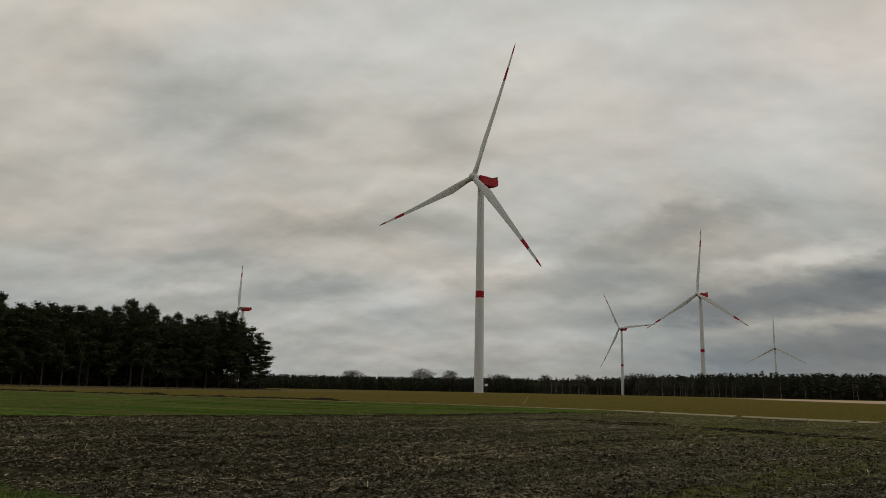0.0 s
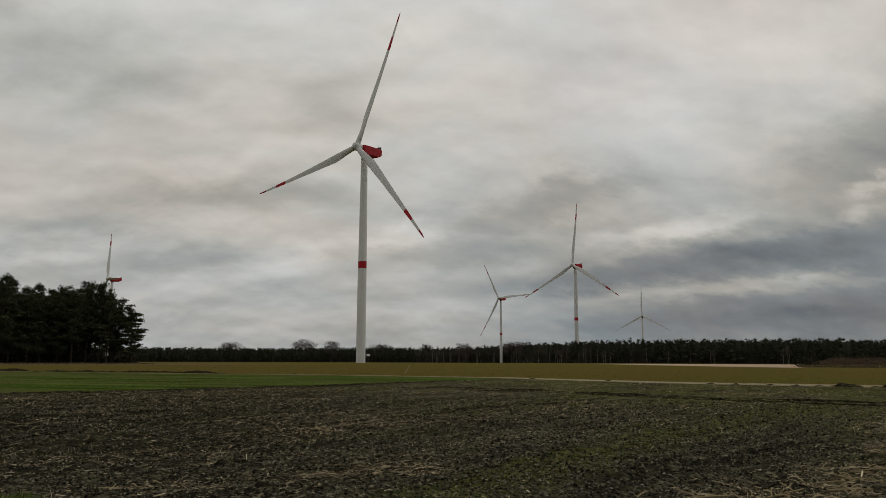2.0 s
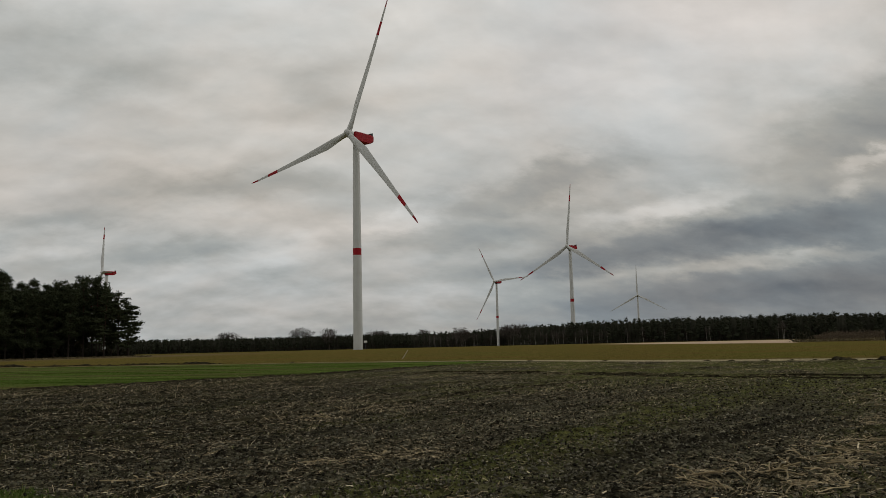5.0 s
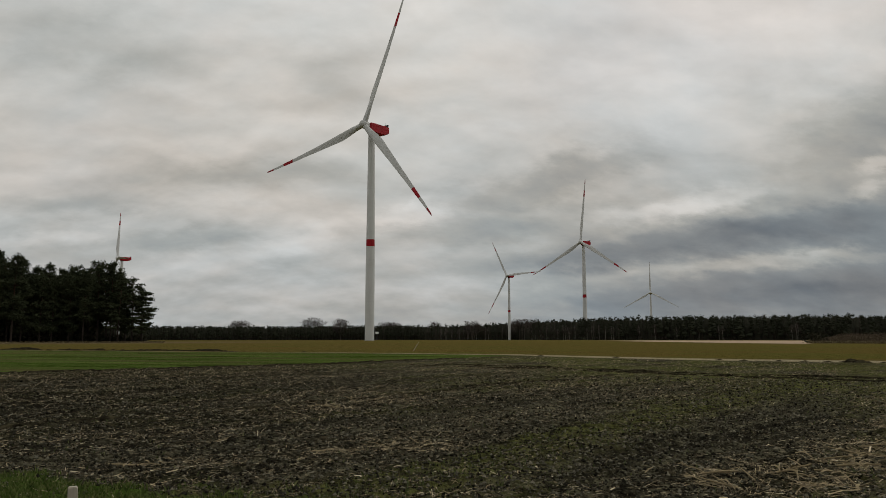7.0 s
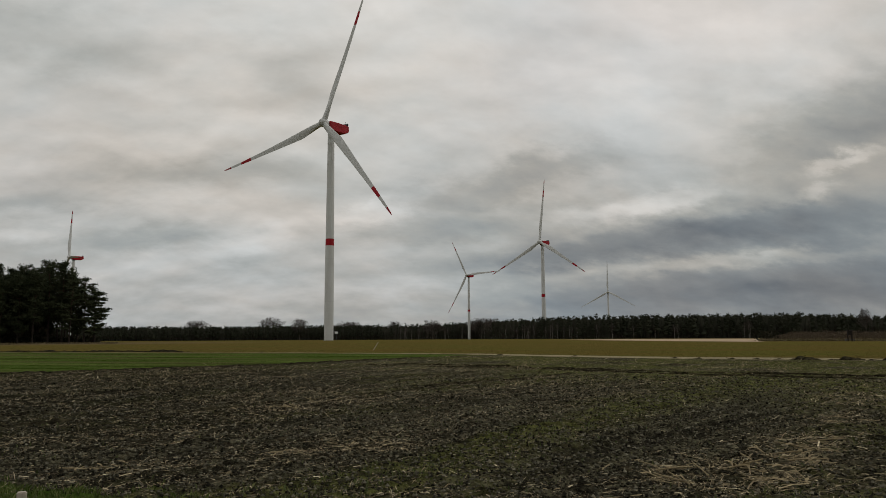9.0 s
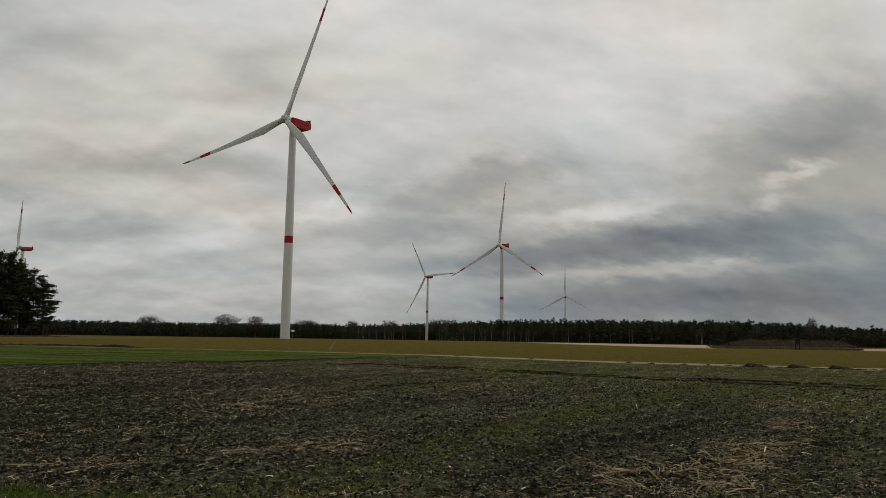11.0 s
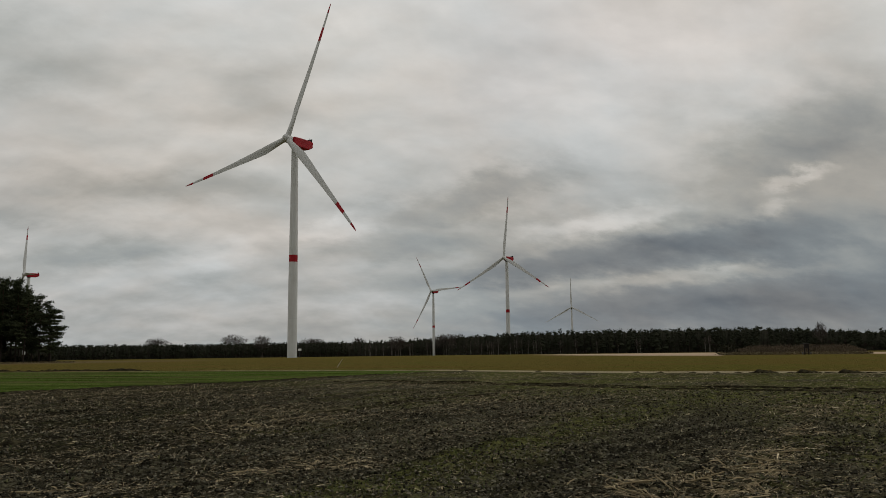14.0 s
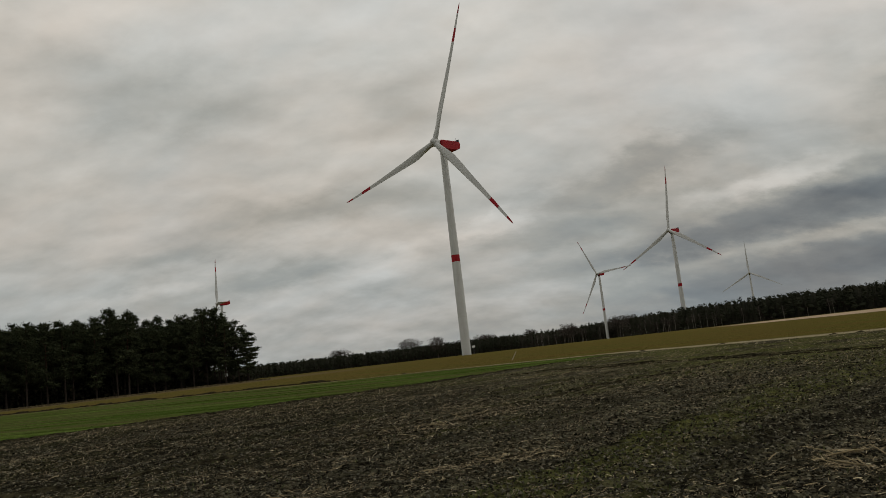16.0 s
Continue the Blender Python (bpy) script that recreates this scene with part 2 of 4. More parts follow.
def ground_colour(n):
    """Land cover by the masks stored on the sheet: soil, straw, moss, grass, young crop, stubble, track and bleached grass."""
    p = place(n)
    a = n.add("ShaderNodeAttribute")
    a.attribute_name = "cover_a"
    b = n.add("ShaderNodeAttribute")
    b.attribute_name = "cover_b"
    c = n.add("ShaderNodeAttribute")
    c.attribute_name = "cover_c"
    crop, stubble, track = n.add("ShaderNodeSeparateColor", Color=a.outputs["Color"]).outputs
    straw, moss, grass = n.add("ShaderNodeSeparateColor", Color=b.outputs["Color"]).outputs
    rut, bleached, litter = n.add("ShaderNodeSeparateColor", Color=c.outputs["Color"]).outputs
    row = stretched(n, p, 39, 8.0)
    lane = stretched(n, p, -32, 6.0)
    fine = n.noise(p, 22.0, 6, 0.7)
    crumb = n.noise(p, 4.0, 8, 0.75)
    tilth = n.noise(row, 2.6, 7, 0.72)
    broad = n.noise(row, 0.5, 5, 0.6)
    grit = n.noise(p, 13.0, 5, 0.7)
    both = n.math("ADD", n.math("MULTIPLY", grit, 0.40), n.math("ADD", n.math("MULTIPLY", tilth, 0.36), n.math("MULTIPLY", crumb, 0.24)))
    # near-black end of the ramp paints the shaded gaps between crumbs
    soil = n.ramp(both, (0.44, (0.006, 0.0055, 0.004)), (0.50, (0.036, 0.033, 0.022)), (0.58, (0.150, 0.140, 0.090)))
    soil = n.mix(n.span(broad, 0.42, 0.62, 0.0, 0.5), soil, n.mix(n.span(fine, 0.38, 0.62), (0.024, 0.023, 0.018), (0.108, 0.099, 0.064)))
    # dark streaks along the rows, painted for the shade in the furrows
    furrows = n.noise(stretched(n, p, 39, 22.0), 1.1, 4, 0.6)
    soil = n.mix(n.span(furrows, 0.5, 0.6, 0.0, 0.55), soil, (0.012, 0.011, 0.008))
    bits = n.span(n.noise(p, 3.4, 9, 0.8), 0.555, 0.63)
    soil = n.mix(n.math("MULTIPLY", n.math("ADD", n.math("MULTIPLY", straw, 0.7), 0.2), bits), soil, n.mix(fine, (0.09, 0.068, 0.04), (0.26, 0.205, 0.125)))
    green = n.ramp(n.math("ADD", n.math("MULTIPLY", fine, 0.5), n.math("MULTIPLY", crumb, 0.5)), (0.42, (0.016, 0.020, 0.005)), (0.58, (0.148, 0.155, 0.045)))
    soil = n.mix(n.math("MULTIPLY", moss, n.span(crumb, 0.36, 0.58)), soil, green)
    lush = n.mix(crumb, (0.040, 0.085, 0.010), (0.12, 0.195, 0.032))
    soil = n.mix(n.math("MULTIPLY", grass, n.span(fine, 0.25, 0.55)), soil, lush)
    # near-black under the rut mask replaces the shadow sides of the ruts
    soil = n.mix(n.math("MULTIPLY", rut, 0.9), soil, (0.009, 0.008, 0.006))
    blade = n.noise(p, 2.4, 8, 0.75)
    drill = n.noise(stretched(n, p, -24, 12.0), 0.45, 6, 0.7)
    young = n.ramp(n.math("ADD", n.math("MULTIPLY", blade, 0.5), n.math("MULTIPLY", drill, 0.5)), (0.42, (0.015, 0.030, 0.005)), (0.50, (0.048, 0.080, 0.014)), (0.58, (0.105, 0.148, 0.034)))
    young = n.mix(n.span(n.noise(stretched(n, p, -24, 14.0), 0.30, 6, 0.7), 0.46, 0.56, 0.0, 0.85), young, n.mix(blade, (0.030, 0.032, 0.012), (0.13, 0.118, 0.048)))
    stalk = n.noise(p, 1.3, 9, 0.8)
    old = n.ramp(stalk, (0.38, (0.036, 0.029, 0.008)), (0.5, (0.088, 0.070, 0.021)), (0.62, (0.175, 0.137, 0.048)))
    old = n.mix(n.span(n.noise(stretched(n, p, -15, 12.0), 0.10, 6, 0.65), 0.43, 0.57, 0.0, 0.75), old, n.mix(stalk, (0.040, 0.050, 0.009), (0.13, 0.125, 0.030)))
    old = n.mix(n.span(n.noise(p, 0.06, 6, 0.65), 0.42, 0.60, 0.0, 0.75), old, n.mix(stalk, (0.050, 0.036, 0.010), (0.155, 0.112, 0.036)))
    out = n.mix(crop, soil, young)
    out = n.mix(stubble, out, old)
    pale = n.mix(crumb, (0.16, 0.135, 0.078), (0.42, 0.37, 0.25))
    out = n.mix(n.math("MULTIPLY", track, n.span(crumb, 0.3, 0.5, 0.35, 1.0)), out, pale)
    out = n.mix(n.math("MULTIPLY", n.math("SUBTRACT", 1.0, crop), n.math("MULTIPLY", rut, n.math("MULTIPLY", stubble, 0.8))), out, (0.012, 0.010, 0.007))
    out = n.mix(bleached, out, n.mix(n.noise(lane, 0.2, 6), (0.30, 0.225, 0.155), (0.43, 0.335, 0.245)))
    return n.mix(litter, out, n.mix(stalk, (0.045, 0.034, 0.018), (0.20, 0.15, 0.085)))


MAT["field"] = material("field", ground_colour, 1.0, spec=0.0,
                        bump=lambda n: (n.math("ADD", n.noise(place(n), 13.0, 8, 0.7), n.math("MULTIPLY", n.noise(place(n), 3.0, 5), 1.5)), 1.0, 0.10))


# ---- small tools ----
def on(az, d):
    """A place on the plan: azimuth clockwise from ahead in degrees, distance in metres."""
    return d * math.sin(radians(az)), d * math.cos(radians(az))


def fall(r):
    """The land lies flat near the eye and falls off gently behind the first fields."""
    return -np.clip((r - 400.0) * 0.0045, 0.0, 4.6)


def mesh_from(name, verts, faces, mats, index=None, smooth=False):
    me = bpy.data.meshes.new(name)
    me.from_pydata(verts, [], faces)
    for m in mats:
        me.materials.append(MAT[m])
    if index is not None:
        me.polygons.foreach_set("material_index", np.asarray(index, dtype=np.int32))
    if smooth:
        me.polygons.foreach_set("use_smooth", np.ones(len(me.polygons), dtype=bool))
    me.update()
    return me


def bm_mesh(name, bm, mat, smooth=False):
    me = bpy.data.meshes.new(name)
    bmesh.ops.recalc_face_normals(bm, faces=bm.faces)
    bm.to_mesh(me)
    bm.free()
    me.materials.append(MAT[mat])
    if smooth:
        me.polygons.foreach_set("use_smooth", np.ones(len(me.polygons), dtype=bool))
        me.set_sharp_from_angle(angle=radians(35))
    return me


def part(name, me, parent, label="", m=None):
    ob = new(name, me)
    ob.parent = parent
    if m is not None:
        ob.matrix_basis = m
    if label:
        ob["label"] = label
    return ob


def thing(name, m, label, category, group="", kind=""):
    ob = new(name)
    ob.empty_display_size = 0.2
    ob.matrix_basis = m
    return tagged(ob, label, category, group, kind)


def hashed(ix, iy, seed):
    h = (ix.astype(np.int64) * 374761393 + iy.astype(np.int64) * 668265263 + seed * 1442695041) & 0xFFFFFFFF
    h = ((h ^ (h >> 13)) * 1274126177) & 0xFFFFFFFF
    return ((h ^ (h >> 16)) & 0xFFFF) / 65535.0


def lattice(x, y, scale, seed):
    """Smooth value noise, 0 to 1, on arrays."""
    x, y = x / scale, y / scale
    ix, iy = np.floor(x), np.floor(y)
    fx, fy = x - ix, y - iy
    fx, fy = fx * fx * (3 - 2 * fx), fy * fy * (3 - 2 * fy)
    a, b = hashed(ix, iy, seed), hashed(ix + 1, iy, seed)
    c, d = hashed(ix, iy + 1, seed), hashed(ix + 1, iy + 1, seed)
    return (a * (1 - fx) + b * fx) * (1 - fy) + (c * (1 - fx) + d * fx) * fy


def fractal(x, y, scale, seed, octaves=4):
    total, weight, power = 0.0, 0.0, 1.0
    for k in range(octaves):
        total = total + power * lattice(x, y, scale / 2 ** k, seed + k)
        weight, power = weight + power, power * 0.55
    return total / weight


def step(a, b, v):
    t = np.clip((v - a) / (b - a), 0, 1)
    return t * t * (3 - 2 * t)


# ---- the land ----
def crop_edge(x):
    """Where the ploughed field ends and the young crop begins."""
    return np.interp(x, (-80, -40, -19, -10.7, -5.8, -1, 12.2, 17), (-20, 14, 34.5, 39.9, 43.3, 46.3, 61, 69))


def track_line(x):
    """The grassy track and its bank, at the far side of the crop."""
    return np.interp(x, (-140, -40.7, -17.7, -0.6, 15.7, 21.4, 26, 32.2, 39.1, 60, 120), (160, 102, 88, 81.6, 68.7, 58.5, 52.2, 47.0, 41.2, 22, -60))


def near_line(x, y, xs, ys):
    """Distance to a polyline."""
    best = np.full(x.shape, 1e9)
    for x0, y0, x1, y1 in zip(xs[:-1], ys[:-1], xs[1:], ys[1:]):
        dx, dy = x1 - x0, y1 - y0
        t = np.clip(((x - x0) * dx + (y - y0) * dy) / (dx * dx + dy * dy), 0, 1)
        best = np.minimum(best, np.hypot(x - x0 - t * dx, y - y0 - t * dy))
    return best


RUTS = [((-14, -5.9, -3.8, -2.1, -0.4, 1.7, 5.9, 8.9), (10.5, 15.1, 16.6, 18.2, 19.5, 21.4, 26.0, 28.4)),
        ((4, 9.6, 12.6, 14.9, 17.0, 19.0, 26), (45, 39.2, 34.8, 31.3, 28.9, 26.5, 19)),
        ((6, 10.8, 13.9, 16.3, 18.6, 20.6, 28), (46, 40.2, 35.6, 32.2, 29.8, 27.6, 20)),
        ((3, 5.3, 6.5, 7.9, 9.2, 12), (24.3, 25.7, 26.3, 27.8, 29.0, 32))]
# thick straw left by the harvester: x, y, half length, half width
STRAW = [(-1.7, 10.9, 0.9, 0.45), (-1.0, 12.8, 0.9, 0.6), (0.5, 11.6, 0.9, 0.4), (1.2, 11.5, 0.8, 0.4), (1.1, 19.0, 2.4, 1.0), (5.4, 8.7, 1.0, 0.7), (6.4, 9.2, 1.0, 0.6),
         (8.0, 10.6, 1.3, 0.6), (10.2, 13.1, 1.6, 0.6), (14.0, 17.0, 2.4, 0.7), (4.4, 8.4, 0.6, 0.5)]


def covers(x, y):
    """The masks of the land cover, and how far the ploughed soil is broken up."""
    r = np.hypot(x, y)
    az = np.degrees(np.arctan2(x, y))
    rough = fractal(x, y, 6.0, 11) - 0.5
    fray = fractal(x, y, 1.2, 31) - 0.5
    past_track = y - track_line(x)
    stubble = step(-0.6, 0.9, past_track + 2.0 * fray)
    crop = step(-0.5, 0.5, y - crop_edge(x) + 1.6 * fray) * (1 - stubble) * step(17, 11, x + 3 * rough)
    side = near_line(x, y, (-140, -40.7, -17.7, -0.6, 15.7, 21.4, 26, 32.2, 39.1, 60), (160, 102, 88, 81.6, 68.7, 58.5, 52.2, 47.0, 41.2, 22))
    width = np.interp(x, (-140, 5, 14, 22, 30, 60), (0.8, 0.9, 1.1, 1.8, 2.3, 2.4))
    track = step(1.15, 0.75, side / width + 0.9 * fray) * np.interp(x, (-140, -20, 0, 16, 24), (0.15, 0.25, 0.55, 0.95, 1.0))
    ploughed = (1 - crop) * (1 - stubble)
    along, across = 0.68 * x + 0.73 * y, 0.73 * x - 0.68 * y
    straw = step(0.36, 0.66, fractal(along / 3, across, 1.6, 51, 5))
    wander = fractal(x, y, 2.5, 91) - 0.5
    rich = np.zeros_like(x)
    for cx, cy, half, thin in STRAW:
        u = (x - cx) * 0.74 + (y - cy) * 0.67 + 0.8 * wander
        v = (x - cx) * 0.67 - (y - cy) * 0.74 + 0.9 * wander
        rich = np.maximum(rich, np.exp(-(u / half) ** 2 - (v / thin) ** 2))
    off = (x - 4.6) * 0.71 - (y - 10.6) * 0.70
    dull = np.exp(-((off + 0.8 * wander) / 1.3) ** 2) * step(30, 20, r) * step(0.5, 3.5, x)
    straw = np.clip(0.34 * straw * (1 - 0.9 * dull) + 1.15 * rich * step(0.30, 0.52, fractal(along / 2, across, 0.7, 95)), 0, 1) * ploughed
    lane = near_line(x, y, (-1.5, 0.5, 1.9, 3.0, 4.6, 6.0, 9.0, 11.6, 17), (7.9, 8.4, 9.8, 11.0, 12.9, 14.3, 17.6, 19.6, 25))
    moss = np.clip(0.85 * step(1.1, 0.4, lane / (0.6 + 0.04 * r) + fray), 0, 1)
    moss = np.maximum(moss, 0.6 * step(1.6, 2.6, off + rough) * step(22, 15, r) * step(0.3, 0.6, fractal(x, y, 1.5, 79)))
    moss = np.maximum(moss, 0.5 * step(0.44, 0.66, fractal(along / 3, across, 2.2, 71)))
    moss = np.maximum(moss, 0.9 * step(7, 13, x) * step(13, 22, y + 0.3 * x) * step(0.25, 0.6, fractal(x, y, 3.0, 77)))
    moss = moss * ploughed * (1 - 0.6 * rich) * (1 - 0.75 * dull) * (0.45 + 0.55 * step(-6, 2, x))
    grass = step(0.3, -0.5, (y - 9.7) + 0.75 * (x + 3.2) + 3.0 * fray) * step(0.5, -1.5, x) * 0.95 * ploughed
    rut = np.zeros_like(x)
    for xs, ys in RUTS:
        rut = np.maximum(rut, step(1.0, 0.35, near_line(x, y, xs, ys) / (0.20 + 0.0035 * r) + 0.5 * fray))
    # soil darker over the left part of the ploughed field
    left_dark = 0.55 * step(5, -4, x + 4 * rough) * step(10, 15, y + 3 * rough) * ploughed
    rut = np.maximum(rut, left_dark)
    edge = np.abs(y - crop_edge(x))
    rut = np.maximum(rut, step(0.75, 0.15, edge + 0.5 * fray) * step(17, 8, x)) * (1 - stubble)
    bank = step(1.1, 0.3, np.abs(past_track - 2.2) / (0.8 + 0.006 * r) + 0.5 * fray) * step(-6, -18, x)
    rut = np.maximum(rut, bank)
    near_edge = np.interp(az, (18, 23, 28, 33.6), (330, 262, 215, 188))
    bleached = step(0, 12, r - near_edge) * step(375, 345, r) * step(19, 24, az + 3 * rough) * step(33.7, 33.2, az)
    bleached = np.maximum(bleached, step(0, 10, r - 205) * step(300, 280, r) * step(42.4, 42.9, az) * step(56, 52, az))
    hem = step(70, 8, np.abs(near_line(x, y, (-200, -133, -98, -62), (200, 206, 222, 243)))) * 0.8
    return (crop, stubble, track), (straw, moss, grass, dull), (rut, bleached, hem), ploughed


def drills(x, y, r):
    """Low ridges that the plough left, side by side."""
    across = 0.79 * y - 0.61 * x + 0.35 * (fractal(x, y, 3.0, 17, 3) - 0.5)
    return 0.032 * np.sin(across * 2 * np.pi / 0.85) * step(0.3, 0.55, fractal(x, y, 4.0, 19, 3)) * step(46, 28, r) * step(9, 4, x)


def make_land():
    """One sheet to the horizon, finely divided in the fields ahead."""
    az = np.radians(np.concatenate([np.linspace(-35, 49, 560, endpoint=False), np.linspace(49, 325, 96, endpoint=False)]))
    r = np.concatenate([np.geomspace(0.5, 5.0, 26, endpoint=False), np.geomspace(5.0, 95.0, 300, endpoint=False), np.geomspace(95.0, 4800.0, 120)])
    rr, aa = np.meshgrid(r, az, indexing="ij")
    x, y = rr * np.sin(aa), rr * np.cos(aa)
    a, b, c, ploughed = covers(x, y)
    clod = np.abs(fractal(x, y, 0.5, 5, 4) - 0.5) * 2
    lump = fractal(x, y, 2.2, 9, 3) - 0.5
    z = fall(rr) + ploughed * step(70, 25, rr) * (0.14 * (clod - 0.25) + 0.10 * lump + drills(x, y, rr)) + (1 - ploughed) * 0.05 * lump
    z = z - 0.04 * c[0] * ploughed + 0.1 * step(2.2, 0.6, np.abs(y - track_line(x) - 2.6)) * step(-6, -20, x) * step(150, 90, rr)
    n_r, n_a = rr.shape
    verts = np.stack([x, y, z], -1).reshape(-1, 3)
    i, j = np.meshgrid(np.arange(n_r - 1), np.arange(n_a), indexing="ij")
    k = (j + 1) % n_a
    quads = np.stack([i * n_a + j, i * n_a + k, (i + 1) * n_a + k, (i + 1) * n_a + j], -1).reshape(-1, 4)
    centre = len(verts)
    verts = np.vstack([verts, [[0, 0, 0]]])
    tris = np.stack([np.full(n_a, centre), (np.arange(n_a) + 1) % n_a, np.arange(n_a)], -1)
    me = bpy.data.meshes.new("ground")
    me.vertices.add(len(verts))
    me.vertices.foreach_set("co", verts.ravel())
    loops = np.concatenate([quads[:, ::-1].ravel(), tris[:, ::-1].ravel()]).astype(np.int32)
    me.loops.add(len(loops))
    me.loops.foreach_set("vertex_index", loops)
    me.polygons.add(len(quads) + len(tris))
    starts = np.concatenate([np.arange(len(quads)) * 4, len(quads) * 4 + np.arange(len(tris)) * 3]).astype(np.int32)
    me.polygons.foreach_set("loop_start", starts)
    me.update(calc_edges=True)
    me.validate()
    me.polygons.foreach_set("use_smooth", np.ones(len(me.polygons), dtype=bool))
    for name, masks in (("cover_a", a), ("cover_b", b), ("cover_c", c)):
        layer = me.attributes.new(name, "FLOAT_COLOR", "POINT")
        col = np.ones((len(verts), 4), dtype=np.float32)
        for q in range(3):
            col[:-1, q] = np.clip(masks[q], 0, 1).ravel()
            col[-1, q] = 0
        layer.data.foreach_set("color", col.ravel())
    me.materials.append(MAT["field"])
    tagged(new("ground", me), "dark ploughed field with straw, young green crop and olive stubble beyond", "field", kind="structure")


make_land()


# ---- wind turbines ----
HUB, OVER, TILT, CONE, ROTOR = 99.06, 5.3, 7.15, -0.57, 66.7


def lathe(rings, sides=40, closed=True):
    """A solid of revolution about z from (radius, height) rings."""
    bm = bmesh.new()
    rows = [[bm.verts.new((r * math.cos(2 * math.pi * k / sides), r * math.sin(2 * math.pi * k / sides), z)) for k in range(sides)] for r, z in rings]
    for low, high in zip(rows[:-1], rows[1:]):
        for k in range(sides):
            bm.faces.new((low[k], low[(k + 1) % sides], high[(k + 1) % sides], high[k]))
    if closed:
        bm.faces.new(rows[0][::-1])
        bm.faces.new(rows[-1])
    return bm


def blade_shape(s):
    """Chord, thickness, twist (degrees), offset of the leading edge, and bend at the span s (0 to 1)."""
    chord = float(np.interp(s, (0, 0.03, 0.10, 0.19, 0.30, 0.5, 0.75, 0.92, 0.98, 1.0), (2.5, 2.5, 3.2, 3.95, 3.5, 2.55, 1.65, 1.05, 0.65, 0.12)))
    thick = float(np.interp(s, (0, 0.03, 0.10, 0.19, 0.30, 0.5, 1.0), (1.0, 1.0, 0.66, 0.38, 0.28, 0.22, 0.17)))
    twist = float(np.interp(s, (0, 0.15, 0.3, 0.6, 1.0), (16, 14, 8, 3, 0)))
    axis = float(np.interp(s, (0, 0.03, 0.19, 1.0), (0.5, 0.5, 0.32, 0.30)))
    return chord, thick, twist, axis, 2.6 * max(0.0, s - 0.25) ** 2


def blade_piece(s0, s1, count):
    """A length of blade along +z; the leading edge points to +x, the wind comes from -y."""
    bm = bmesh.new()
    rows = []
    for s in np.linspace(s0, s1, count):
        chord, thick, twist, axis, bend = blade_shape(s)
        round_part = float(np.interp(s, (0.02, 0.16), (1, 0)))
        c, t = math.cos(radians(-twist)), math.sin(radians(-twist))
        row = []
        for k in range(18):
            q = 2 * math.pi * k / 18
            u = 0.5 + 0.5 * math.cos(q)                      # 1 at the trailing edge
            foil = 2.6 * thick * (0.30 * math.sqrt(max(u, 0)) - 0.13 * u - 0.35 * u * u + 0.28 * u ** 3 - 0.1 * u ** 4)
            foil = (1 - round_part) * foil * (1 if math.sin(q) >= 0 else -0.8) + round_part * 0.5 * thick * math.sin(q)
            px, py = (axis - u) * chord, foil * chord
            row.append(bm.verts.new((px * c - py * t, px * t + py * c - bend, 1.3 + s * (ROTOR - 1.3))))
        rows.append(row)
    for low, high in zip(rows[:-1], rows[1:]):
        for k in range(18):
            bm.faces.new((low[k], low[(k + 1) % 18], high[(k + 1) % 18], high[k]))
    bm.faces.new(rows[0][::-1])
    bm.faces.new(rows[-1])
    return bm


def nacelle_body():
    """The housing, along y: y < 0 is the front. Wedge-shaped tail below, chamfered edges."""
    bm = bmesh.new()
    rows = []
    for y, half, low, high in ((-2.6, 1.55, -1.5, 1.7), (-1.9, 1.9, -2.0, 2.05), (1.5, 2.0, -2.35, 2.2), (7.6, 2.0, -2.2, 2.25), (10.2, 1.85, -1.0, 2.2), (10.5, 1.7, -0.7, 2.05)):
        ch = 0.35
        row = [(-half, low + ch), (-half + ch, low), (half - ch, low), (half, low + ch), (half, high - ch), (half - ch, high), (-half + ch, high), (-half, high - ch)]
        rows.append([bm.verts.new((px, y, pz)) for px, pz in row])
    for a, b in zip(rows[:-1], rows[1:]):
        for k in range(8):
            bm.faces.new((a[k], a[(k + 1) % 8], b[(k + 1) % 8], b[k]))
    bm.faces.new(rows[0][::-1])
    bm.faces.new(rows[-1])
    return bm


def box(sx, sy, sz, bevel=0.0):
    """A block standing on z = 0, with softened edges."""
    bm = bmesh.new()
    bmesh.ops.create_cube(bm, size=1.0, matrix=Matrix.Translation((0, 0, sz / 2)) @ Matrix.Diagonal((sx, sy, sz, 1)))
    if bevel:
        bmesh.ops.bevel(bm, geom=bm.edges[:], offset=bevel, segments=2, affect="EDGES")
    return bm


def cooler():
    bm = box(3.4, 0.35, 1.3, 0.06)
    for k in range(7):
        bmesh.ops.create_cube(bm, size=1.0, matrix=Matrix.Translation((-1.5 + k * 0.5, -0.24, 0.65)) @ Matrix.Diagonal((0.07, 0.14, 1.15, 1)))
    for sx in (-1.55, 1.55):
        bmesh.ops.create_cube(bm, size=1.0, matrix=Matrix.Translation((sx, -0.8, 0.35)) @ Matrix.Rotation(radians(35), 4, "X") @ Matrix.Diagonal((0.12, 1.6, 0.12, 1)))
    return bm


def tower_radius(z):
    return float(np.interp(z, (0, 30, 97), (2.12, 2.08, 1.50)))


